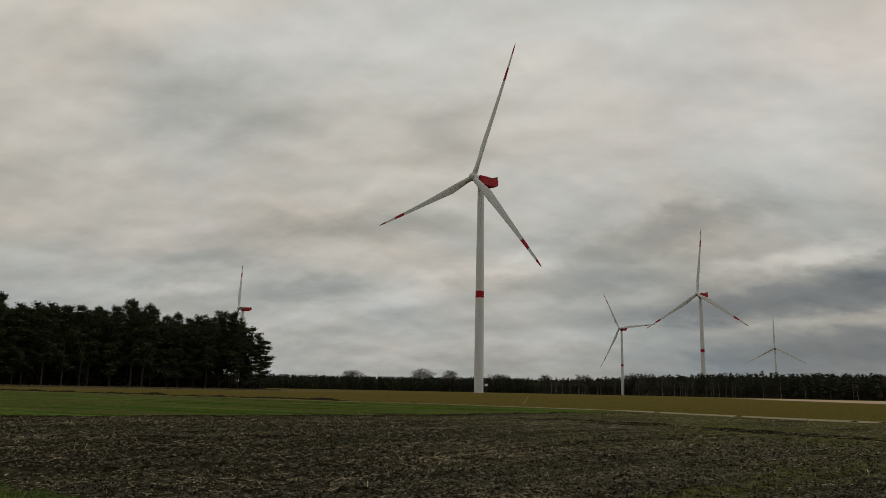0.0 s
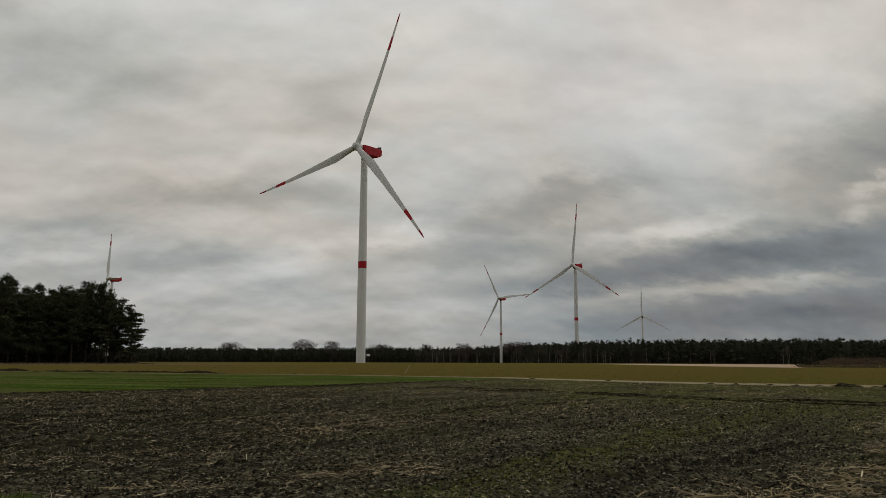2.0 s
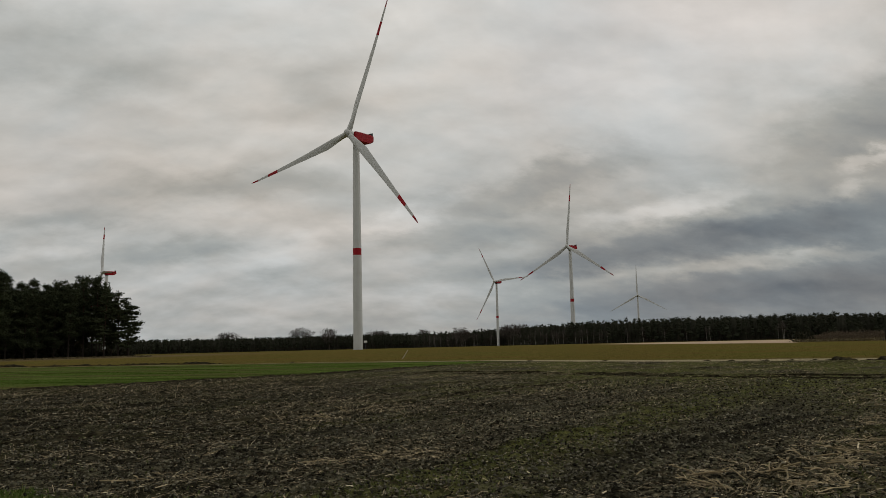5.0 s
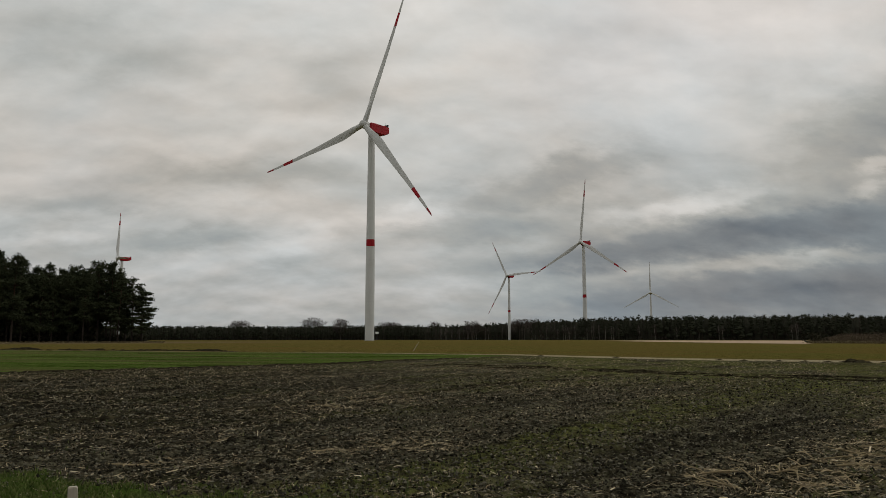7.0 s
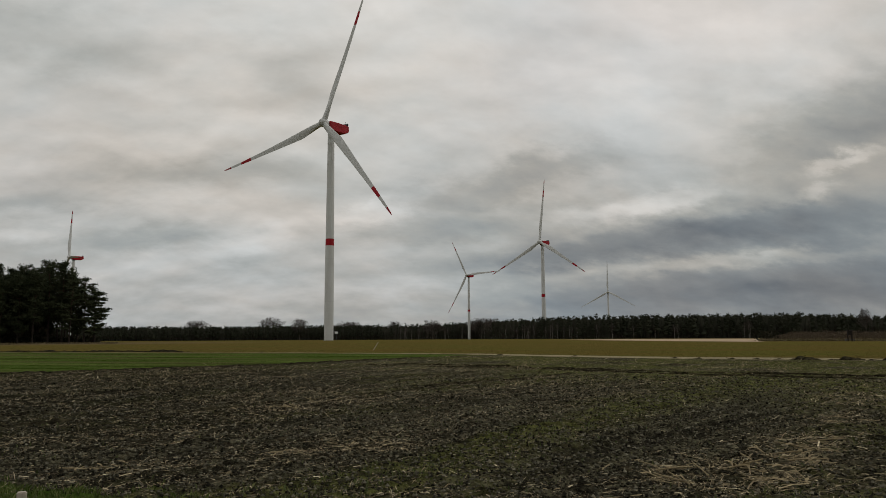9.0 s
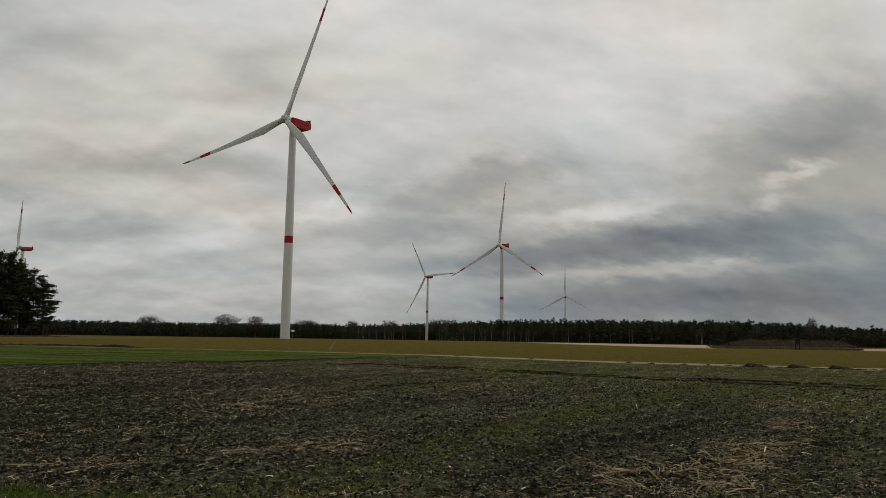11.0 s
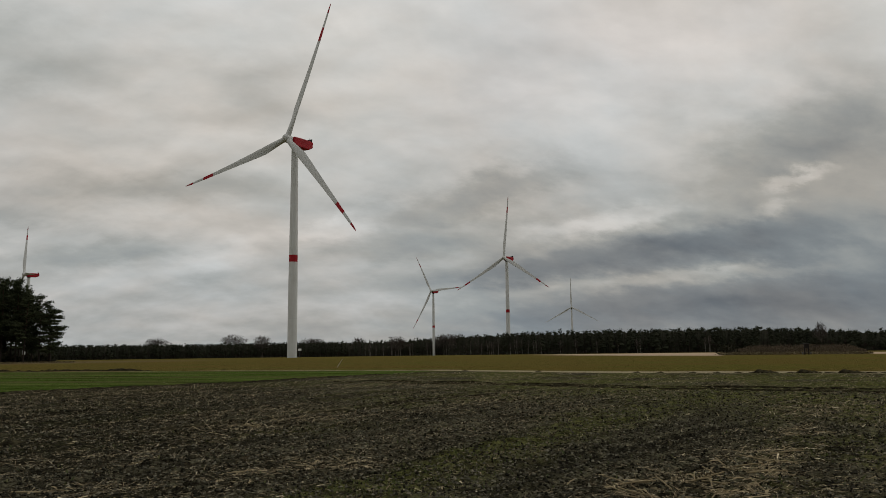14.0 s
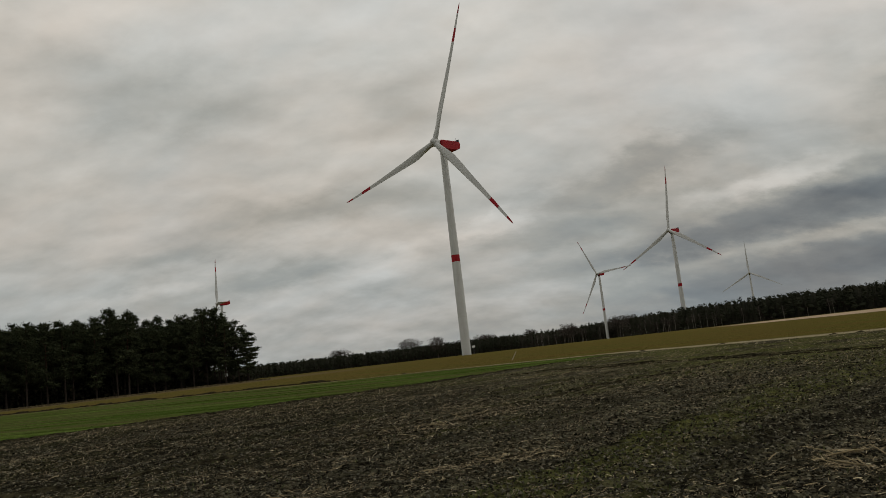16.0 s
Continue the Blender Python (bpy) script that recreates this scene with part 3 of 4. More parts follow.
PIECES = {}
CUTS = (0.0, 17.5, 37.0, 43.05, 46.25, 70.0, 96.4)
for k, (z0, z1) in enumerate(zip(CUTS[:-1], CUTS[1:])):
    PIECES["section", k] = bm_mesh("tower_section", lathe([(tower_radius(z), z) for z in np.linspace(z0, z1, 5)]), "red_paint" if k == 3 else "tower_paint", True)
for k, z in enumerate((17.5, 37.0, 70.0)):
    r = tower_radius(z)
    PIECES["flange", k] = bm_mesh("flange", lathe([(r + 0.012, z - 0.12), (r + 0.03, z - 0.06), (r + 0.03, z + 0.06), (r + 0.012, z + 0.12)]), "seam", True)
PIECES["foot"] = bm_mesh("foundation_ring", lathe([(2.5, -0.5), (2.5, 0.02), (2.3, 0.06), (2.14, 0.06)]), "concrete", True)
PIECES["collar"] = bm_mesh("yaw_collar", lathe([(1.6, 95.9), (1.75, 96.2), (1.75, 96.9), (1.5, 97.0)]), "dark_metal", True)
PIECES["body"] = bm_mesh("nacelle", nacelle_body(), "red_paint")
PIECES["cooler"] = bm_mesh("cooler", cooler(), "dark_metal")
PIECES["hatch"] = bm_mesh("roof_hatch", box(1.4, 1.8, 0.16, 0.04), "tower_paint")
PIECES["vane"] = bm_mesh("wind_vane_mast", lathe([(0.05, 0), (0.04, 1.6), (0.12, 1.62), (0.12, 1.75)], 8), "dark_metal")
PIECES["hub"] = bm_mesh("hub", lathe([(1.5, -2.3), (1.85, -1.9), (2.0, -0.6), (1.95, 0.6), (1.65, 1.4), (1.1, 2.0), (0.45, 2.3), (0.05, 2.36)], 32), "blade_paint", True)
PIECES["blade"] = bm_mesh("blade", blade_piece(0.0, 0.715, 26), "blade_paint", True)
PIECES["band"] = bm_mesh("red_band", blade_piece(0.715, 0.815, 6), "red_paint", True)
PIECES["middle"] = bm_mesh("white_band", blade_piece(0.815, 0.923, 6), "blade_paint", True)
PIECES["tip"] = bm_mesh("red_tip", blade_piece(0.923, 1.0, 6), "red_paint", True)
# plain grey pieces without red, standing in for haze at long range
PIECES["hazed_end"] = bm_mesh("blade_tip", blade_piece(0.715, 1.0, 14), "blade_paint", True)
PIECES["hazed_body"] = bm_mesh("nacelle", nacelle_body(), "tower_paint")
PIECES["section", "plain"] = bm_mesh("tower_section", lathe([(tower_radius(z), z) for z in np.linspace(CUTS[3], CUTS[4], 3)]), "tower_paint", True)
PIECES["root"] = bm_mesh("root_collar", lathe([(1.30, 1.15), (1.36, 1.3), (1.36, 1.75), (1.28, 1.8)], 28), "seam", True)


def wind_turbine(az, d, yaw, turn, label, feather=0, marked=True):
    x, y = on(az, d)
    top = thing("wind_turbine", pose(x, y, float(fall(d)), 0, 0, -yaw), label, "wind turbine", "wind turbines in the fields")
    part("foundation_ring", PIECES["foot"], top)
    for k in range(6):
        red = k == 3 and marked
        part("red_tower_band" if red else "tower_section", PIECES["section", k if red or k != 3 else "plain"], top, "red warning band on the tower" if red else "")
    for k in range(3):
        part("flange", PIECES["flange", k], top)
    part("yaw_collar", PIECES["collar"], top)
    body = part("nacelle", PIECES["body" if marked else "hazed_body"], top, "red box-shaped nacelle with a wedge tail" if marked else "", pose(0, 0, HUB, 0, 0, 0))
    part("cooler", PIECES["cooler"], body, "dark upright cooler on the tail", pose(0, 9.9, 2.2))
    part("roof_hatch", PIECES["hatch"], body, "", pose(0, 3.0, 2.2))
    part("wind_vane_mast", PIECES["vane"], body, "", pose(1.1, 8.6, 2.2))
    axle = pose(0, 0, HUB, -TILT) @ pose(0, -OVER, 0)
    part("hub", PIECES["hub"], top, "rounded pale grey hub", axle @ pose(0, 0, 0, 90))
    for k in range(3):
        m = axle @ pose(0, 0, 0, 0, turn + 120 * k) @ pose(0, 0, 0, CONE) @ pose(0, 0, 0, 0, 0, feather)
        blade = part("blade", PIECES["blade"], top, "long tapering pale grey blade with red marks" if marked else "", m)
        part("root_collar", PIECES["root"], blade)
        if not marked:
            part("blade_tip", PIECES["hazed_end"], blade)
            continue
        part("red_band", PIECES["band"], blade, "red band near the tip")
        part("white_band", PIECES["middle"], blade)
        part("red_tip", PIECES["tip"], blade, "red blade tip")
    return top


wind_turbine(2.62, 353, 45.3, 17, "tall pale grey wind turbine with red nacelle in the stubble field")
wind_turbine(18.52, 795, 53, 2, "pale wind turbine with red nacelle, rising behind the pine wood")
wind_turbine(12.99, 1195, 53, 88, "distant white wind turbine standing before the wood's edge")
wind_turbine(-14.75, 1010, 62, -25, "wind turbine with red nacelle seen edge-on above the dark pines", 65)
# red marks left off here so that the far turbine looks hazed
wind_turbine(23.2, 1690, 24, 0, "very distant wind turbine behind the far wood, in plain grey to look hazed", marked=False)


# ---- trees ----
def tube(verts, faces, points, radii, sides=5):
    """A tapered stem through points."""
    base = len(verts)
    for i, (p, r) in enumerate(zip(points, radii)):
        q = Vector(points[min(i + 1, len(points) - 1)]) - Vector(points[max(i - 1, 0)])
        q.normalize()
        u = q.orthogonal().normalized()
        v = q.cross(u)
        for k in range(sides):
            a = 2 * math.pi * k / sides
            w = Vector(p) + (u * math.cos(a) + v * math.sin(a)) * r
            verts.append((w.x, w.y, w.z))
    for i in range(len(points) - 1):
        for k in range(sides):
            a, b = base + i * sides + k, base + i * sides + (k + 1) % sides
            faces.append((a, b, b + sides, a + sides))


def tuft(verts, faces, rnd, centre, size, count, leaf, flat=0.6):
    """A loose clump of small needle sprays round a centre."""
    for _ in range(count):
        d = Vector((rnd.gauss(0, 1), rnd.gauss(0, 1), rnd.gauss(0, 1) * flat))
        d = d.normalized() * size * rnd.random() ** 0.4
        d.z *= flat
        out = (d + Vector((rnd.gauss(0, 0.3), rnd.gauss(0, 0.3), 0.25 + rnd.gauss(0, 0.3))) * size).normalized()
        side = out.orthogonal().normalized()
        side.rotate(Matrix.Rotation(rnd.random() * 6.28, 3, out))
        a = Vector(centre) + d
        length, width = leaf * rnd.uniform(0.7, 1.4), leaf * rnd.uniform(0.2, 0.4)
        k = len(verts)
        for p in (a, a + out * length * 0.55 + side * width, a + out * length, a + out * length * 0.45 - side * width):
            verts.append((p.x, p.y, p.z))
        faces.append((k, k + 1, k + 2, k + 3))


def clump(verts, faces, rnd, centre, size, flat=0.6):
    """The dense, uneven inside of a clump of foliage."""
    c, k = Vector(centre), len(verts)
    rings = ((0.55, -0.55), (1.0, -0.05), (0.72, 0.55))
    for wide, up in rings:
        off = rnd.random() * 6.28
        for q in range(6):
            a, w = off + q * math.pi / 3, size * wide * rnd.uniform(0.7, 1.2)
            verts.append((c.x + math.cos(a) * w, c.y + math.sin(a) * w, c.z + size * flat * (up + rnd.uniform(-0.2, 0.2))))
    verts.append((c.x, c.y, c.z + size * flat * rnd.uniform(0.85, 1.15)))
    verts.append((c.x, c.y, c.z - size * flat * 0.8))
    for row in (0, 6):
        for q in range(6):
            a, b = k + row + q, k + row + (q + 1) % 6
            faces.append((a, b, b + 6, a + 6))
    for q in range(6):
        faces.append((k + 12 + q, k + 12 + (q + 1) % 6, k + 18))
        faces.append((k + (q + 1) % 6, k + q, k + 19))


def pine_meshes(seed, height, bare, reach, lean=0.0, open_crown=False):
    """A Scots pine: tall bare stem, whorls of limbs and layered plates of needles."""
    rnd = random.Random(seed)
    wood_v, wood_f, leaf_v, leaf_f = [], [], [], []
    bend = (rnd.uniform(-0.4, 0.4) + lean, rnd.uniform(-0.4, 0.4))
    stem = [(bend[0] * (h / height) ** 2 * 2, bend[1] * (h / height) ** 2 * 2, h) for h in np.linspace(0, height * 0.97, 9)]
    tube(wood_v, wood_f, stem, [0.24 * (height / 20) * (1 - 0.85 * i / 8) + 0.02 for i in range(9)], 7)
    levels = int(height * (1 - bare) / 0.85)
    for i in range(levels):
        f = (i + rnd.uniform(-0.3, 0.3)) / levels
        h = height * (bare + (1 - bare) * f)
        spread = reach * (1 - max(0.0, f) ** 2.6) ** 0.7 * rnd.uniform(0.6, 1.1) + 0.3
        if f < 0.12:
            spread *= 0.75
        for _ in range(rnd.choice((2, 3, 3)) if not open_crown else rnd.choice((1, 2, 2))):
            a = rnd.random() * 2 * math.pi
            length = spread * rnd.uniform(0.55, 1.15)
            rise = rnd.uniform(-0.05, 0.35) + 0.5 * max(0, f) ** 2
            t = h / height
            start = Vector((bend[0] * t * t * 2, bend[1] * t * t * 2, h - 0.6))

            def along(s):
                return start + Vector((math.cos(a) * length * s, math.sin(a) * length * s, length * rise * s * s))

            tube(wood_v, wood_f, [tuple(along(s) + Vector((0, 0, rnd.uniform(-0.1, 0.1) * s))) for s in (0, 0.4, 0.75, 1.0)], [0.08, 0.055, 0.035, 0.015], 4)
            for s in np.linspace(0.45, 1.0, max(2, int(length * (0.95 if not open_crown else 0.8)))):
                p = along(s) + Vector((rnd.gauss(0, 0.35), rnd.gauss(0, 0.35), rnd.uniform(0.0, 0.4)))
                size, flat = (rnd.uniform(0.7, 1.2), rnd.uniform(0.5, 0.9)) if not open_crown else (rnd.uniform(0.9, 1.5), rnd.uniform(0.32, 0.5))
                clump(leaf_v, leaf_f, rnd, p, size * (0.6 if not open_crown else 0.75), flat)
                tuft(leaf_v, leaf_f, rnd, p, size, rnd.randint(40, 56), 0.38, flat)
    tuft(leaf_v, leaf_f, rnd, stem[-1], 0.8, 60, 0.36, 1.0)
    for _ in range(7):                                   # dead stubs on the bare stem
        h = rnd.uniform(0.35, 1.0) * bare * height
        a = rnd.random() * 6.28
        l = rnd.uniform(0.5, 1.6)
        tube(wood_v, wood_f, [(0, 0, h), (math.cos(a) * l, math.sin(a) * l, h + rnd.uniform(-0.3, 0.3))], [0.04, 0.012], 4)
    return mesh_from("trunk", wood_v, wood_f, ["bark"]), mesh_from("crown", leaf_v, leaf_f, ["needles"])


PINES = [pine_meshes(3, 22.0, 0.33, 3.4), pine_meshes(5, 23.0, 0.28, 3.6), pine_meshes(8, 20.5, 0.34, 3.3, 0.4), pine_meshes(13, 21.5, 0.24, 3.5, -0.4),
         pine_meshes(21, 19.0, 0.20, 3.6)]
EDGE_PINES = [pine_meshes(34, 15.5, 0.22, 4.6, 0.5, True), pine_meshes(55, 17.5, 0.26, 4.4, 0.2, True)]


def pine(kind, x, y, size, label, group="pines of the near wood"):
    r = math.hypot(x, y)
    top = thing("pine_tree", pose(x, y, float(fall(r)) - 0.1, 0, 0, RND.uniform(0, 360)) @ Matrix.Diagonal((size, size, size * RND.uniform(0.96, 1.05), 1)), label, "pine tree", group)
    part("trunk", kind[0], top)
    part("crown", kind[1], top)


RND = random.Random(77)
# the near wood: rows of pines behind an edge that runs from the side to ahead
EDGE_AZ, EDGE_D = (-46, -34, -29, -22, -16, -13.2), (205, 222, 232, 240, 248, 256)
for row, (back, gap) in enumerate(((0, 0.95), (6, 0.95), (12, 1.0), (19, 1.1), (27, 1.2), (36, 1.3), (47, 1.5), (60, 1.7), (76, 1.9))):
    az = -44.0 + row * 0.3
    while az < (-13.6, -13.8, -14.5, -14.8)[row] if row < 4 else az < -16.0:
        d = float(np.interp(az, EDGE_AZ, EDGE_D)) + back + RND.uniform(-2, 2)
        x, y = on(az + RND.uniform(-0.25, 0.25), d)
        size = RND.uniform(0.93, 1.1) * float(np.interp(az, (-30, -24, -21, -18, -16, -15, -13.8), (1.03, 1.01, 1.0, 1.0, 1.0, 0.97, 0.84)))
        pine(RND.choice(PINES), x, y, size, "tall dark green pine in a dense dark wood")
        az += gap * RND.uniform(0.75, 1.25)
for az, d, size, kind in ((-13.25, 251, 0.98, 0), (-13.3, 262, 1.04, 1), (-13.9, 249, 1.07, 1), (-14.8, 244, 1.05, 1)):
    x, y = on(az, d)
    pine(EDGE_PINES[kind], x, y, size, "broad low-branched pine at the open end of the wood")


def brushwood(name, spots, size, count, leaf, mat, label, category, flat=1.0):
    verts, faces = [], []
    for x, y, s in spots:
        z = float(fall(math.hypot(x, y)))
        tuft(verts, faces, RND, (x, y, z + 0.45 * size * s), size * s, count, leaf, flat)
    tagged(new(name, mesh_from(name, verts, faces, [mat])), label, category, kind="stuff")


# tufts that close sky gaps; their near-black colour paints the wood's gloom
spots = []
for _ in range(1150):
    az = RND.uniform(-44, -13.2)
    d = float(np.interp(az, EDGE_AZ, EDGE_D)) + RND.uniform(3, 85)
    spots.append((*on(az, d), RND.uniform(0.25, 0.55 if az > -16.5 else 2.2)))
brushwood("understorey", spots, 3.0, 50, 1.1, "understorey", "undergrowth between the pine trunks, coloured near-black for the gloom there", "undergrowth", 0.8)
spots = []
for _ in range(3600):
    az = RND.uniform(-44, -11.8)
    d = float(np.interp(az, EDGE_AZ, EDGE_D)) + RND.uniform(-20, 3)
    spots.append((*on(az, d), RND.uniform(0.35, 1.2)))
brushwood("dry_grass", spots, 0.30, 14, 0.24, "dry_grass", "tall bleached grass along the foot of the wood", "grass", 0.5)


def far_edge(az):
    """Distance of the far wood's edge and the height of its trees."""
    d = float(np.interp(az, (-45, -13, 5, 12.4, 13.6, 14.6, 15.6, 20, 30, 36, 45, 60), (1100, 1150, 1180, 1225, 1225, 1100, 740, 690, 650, 630, 660, 700)))
    el = float(np.interp(az, (-45, -7, 6.6, 11.2, 15.4, 21, 29, 35.8, 39, 42, 60), (0.80, 0.80, 0.90, 1.03, 1.30, 1.48, 1.53, 1.55, 1.35, 1.12, 1.1)))
    return d, EYE + d * math.tan(radians(el)) - float(fall(d))


def far_wood():
    """Far pines and bare birches, a few strokes each, in one mesh."""
    verts, faces, mats = [], [], []
    rnd = random.Random(4)

    def mark(index):
        mats.extend([index] * (len(faces) - len(mats)))

    for row in range(6):
        az = -32.0
        while az < 48:
            d0, high = far_edge(az)
            d = d0 + row * 9 + rnd.uniform(-4, 4)
            x, y = on(az + rnd.uniform(-0.06, 0.06), d)
            z = float(fall(d))
            swell = 0.93 + 0.12 * float(fractal(np.array([az * 9.0]), np.array([row * 3.0]), 9.0, 23, 3)[0])
            h = high * swell * rnd.uniform(0.92, 1.02) + (rnd.random() < 0.05) * high * rnd.uniform(0.04, 0.09)
            bare = ((0.60 if row < 3 else 0.35) if 6.5 < az < 16.5 else 0.20 if 6 < az < 22 else 0.03) if row < 4 else 0.0
            thin = 0.16 * h / 20
            tube(verts, faces, [(x, y, z - 0.5), (x + rnd.uniform(-0.6, 0.6), y, z + h * 0.9)], [thin, thin * 0.3], 3)
            mark(1)
            if rnd.random() > bare:
                # rounded crown lumps, wider below, on a stem that leans a little
                wide, low = rnd.uniform(1.5, 3.5), rnd.uniform(0.30, 0.5) if row < 2 else 0.15
                lean = rnd.gauss(0, 0.5)
                for k in range(8):
                    f = low + (1 - low) * k / 7
                    size = wide * (1.15 - 0.42 * f ** 2) * rnd.uniform(0.8, 1.15)
                    spot = (x + lean * f + rnd.gauss(0, 0.5), y + rnd.gauss(0, 0.5), z + h * f - 0.8 * size)
                    clump(verts, faces, rnd, spot, size * 0.66, 0.9)
                    if row < 4:
                        tuft(verts, faces, rnd, spot, size, 22, 0.8, 0.9)
                mark(0)
            else:
                for k in range(16):
                    f = rnd.uniform(0.4, 0.95)
                    a = rnd.random() * 6.28
                    l = 2.6 * (1.15 - f)
                    p = (x, y, z + h * f)
                    tube(verts, faces, [p, (p[0] + math.cos(a) * l, p[1] + math.sin(a) * l, p[2] + l * 1.1)], [0.07, 0.03], 3)
                mark(4)
            az += math.degrees((4.2 + row * 0.7) / d) * rnd.uniform(0.3, 1.7)
    # the closed canopy of the trees further in
    across = np.arange(-34.0, 50.0, 0.11)
    deep = (4.0, 6.0, 12.0, 20.0, 34.0, 60.0)
    start = len(verts)
    for az in across:
        d0, high = far_edge(float(az))
        for k, back in enumerate(deep):
            d = d0 + back + rnd.uniform(-1.5, 1.5)
            x, y = on(float(az) + rnd.uniform(-0.03, 0.03), d)
            z = float(fall(d))
            verts.append((x, y, z - 1.0 if k == 0 else z + high * (0.5 if k == 1 else 0.84 + 0.02 * k / 5) * rnd.uniform(0.86, 1.08)))
    wide = len(deep)
    for i in range(len(across) - 1):
        for k in range(wide - 1):
            a = start + i * wide + k
            faces.append((a, a + wide, a + wide + 1, a + 1))
    mark(3)
    # shrubs and saplings that darken the foot
    az = -34.0
    while az < 50:
        d0, high = far_edge(az)
        for back in (4, 10, 18, 28, 40, 55):
            d = d0 + back
            x, y = on(az + rnd.uniform(-0.1, 0.1), d)
            tuft(verts, faces, rnd, (x, y, float(fall(d)) + high * (0.14 + back * 0.004)), high * 0.24, 12, 2.6, 1.0)
            mark(rnd.choice((2, 2, 0)))
        az += math.degrees(4.0 / d0)
    me = mesh_from("far_wood", verts, faces, ["far_needles", "far_trunks", "far_twigs", "far_canopy", "bare_twigs"], mats)
    tagged(new("far_wood", me), "far dark wood of pines and bare birches along the horizon", "forest", kind="stuff")


far_wood()


def birch_mesh(seed):
    rnd = random.Random(seed)
    verts, faces = [], []
    stem = [(rnd.uniform(-0.25, 0.25) * i, 0.1 * i, h) for i, h in enumerate(np.linspace(0, 17, 6))]
    tube(verts, faces, stem, [0.21, 0.20, 0.17, 0.14, 0.09, 0.04], 6)
    wood = mesh_from("trunk", verts, faces, ["birch_bark"], smooth=True)
    verts, faces = [], []
    for _ in range(70):
        h = rnd.uniform(7, 16.5)
        a, l = rnd.random() * 6.28, (18.5 - h) * 0.3
        p = Vector((0, 0.3, h))
        q = p + Vector((math.cos(a) * l, math.sin(a) * l, l * 1.1))
        tube(verts, faces, [tuple(p), tuple(q), tuple(q + Vector((math.cos(a) * 0.6, math.sin(a) * 0.6, -0.4)))], [0.06, 0.035, 0.02], 3)
    return wood, mesh_from("crown", verts, faces, ["bare_twigs"])


BIRCHES = [birch_mesh(2), birch_mesh(6), birch_mesh(9)]
birch_rnd = random.Random(19)
birch_az = [birch_rnd.uniform(7.2, 17.4) for _ in range(34)] + [birch_rnd.uniform(16.5, 22.0) for _ in range(12)] + [birch_rnd.uniform(22.0, 34.0) for _ in range(9)]
for az in birch_az:
    d = far_edge(az)[0] - RND.uniform(3, 7)
    x, y = on(az, d)
    s = RND.uniform(0.75, 1.0) * (1.25 if d > 1000 else 0.85)
    top = thing("birch_tree", pose(x, y, float(fall(d)) - 0.2, 0, 0, RND.uniform(0, 360)) @ Matrix.Diagonal((s, s, s, 1)), "bare pale-trunked birch at the edge of the far wood", "birch tree", "birches along the far wood")
    wood, twigs = RND.choice(BIRCHES)
    part("trunk", wood, top, "pale whitish trunk")
    part("crown", twigs, top, "sparse bare crown")


def bare_tree_meshes(seed, height, wide):
    """A leafless broadleaf tree with a rounded crown of fine twigs."""
    rnd = random.Random(seed)
    verts, faces, tv, tf = [], [], [], []

    def grow(p, way, length, radius, depth):
        q = p + way * length
        target = (verts, faces) if depth < 2 else (tv, tf)
        tube(*target, [tuple(p), tuple(p.lerp(q, 0.5) + Vector((rnd.gauss(0, 1), rnd.gauss(0, 1), 0)) * length * 0.04), tuple(q)], [radius, radius * 0.85, radius * 0.6], 5 if depth < 2 else 3)
        if depth == 5:
            return
        for _ in range(rnd.choice((3, 3, 4)) if depth < 4 else 4):
            turn = Vector((rnd.gauss(0, 1) * wide, rnd.gauss(0, 1) * wide, rnd.gauss(0.15, 0.5)))
            grow(q if rnd.random() < 0.7 else p.lerp(q, 0.7), (way + turn * 0.62).normalized(), length * rnd.uniform(0.6, 0.82), max(radius * 0.58, 0.06), depth + 1)

    grow(Vector((0, 0, 0)), Vector((0.02, 0, 1)), height * 0.30, height * 0.016, 0)
    top = max(v[2] for v in tv)
    for _ in range(1300):                                # the fine outer twigs
        d = Vector((rnd.gauss(0, 1), rnd.gauss(0, 1), rnd.gauss(0.25, 0.8))).normalized()
        f = rnd.uniform(0.3, 0.95)
        p = Vector((d.x * 0.36 * wide * top * f, d.y * 0.36 * wide * top * f, top * (0.62 + 0.36 * d.z * f)))
        q = p + (d + Vector((rnd.gauss(0, 0.4), rnd.gauss(0, 0.4), 0.5))).normalized() * top * rnd.uniform(0.05, 0.09)
        tube(tv, tf, [tuple(p), tuple(q)], [0.05, 0.02], 3)
    k = height / top
    return (mesh_from("trunk", [(a * k, b * k, c * k) for a, b, c in verts], faces, ["bare_bark"]),
            mesh_from("crown", [(a * k, b * k, c * k) for a, b, c in tv], tf, ["bare_twigs"]))


BARE = [bare_tree_meshes(1, 20.0, 1.0), bare_tree_meshes(2, 20.0, 1.25), bare_tree_meshes(4, 20.0, 0.9)]
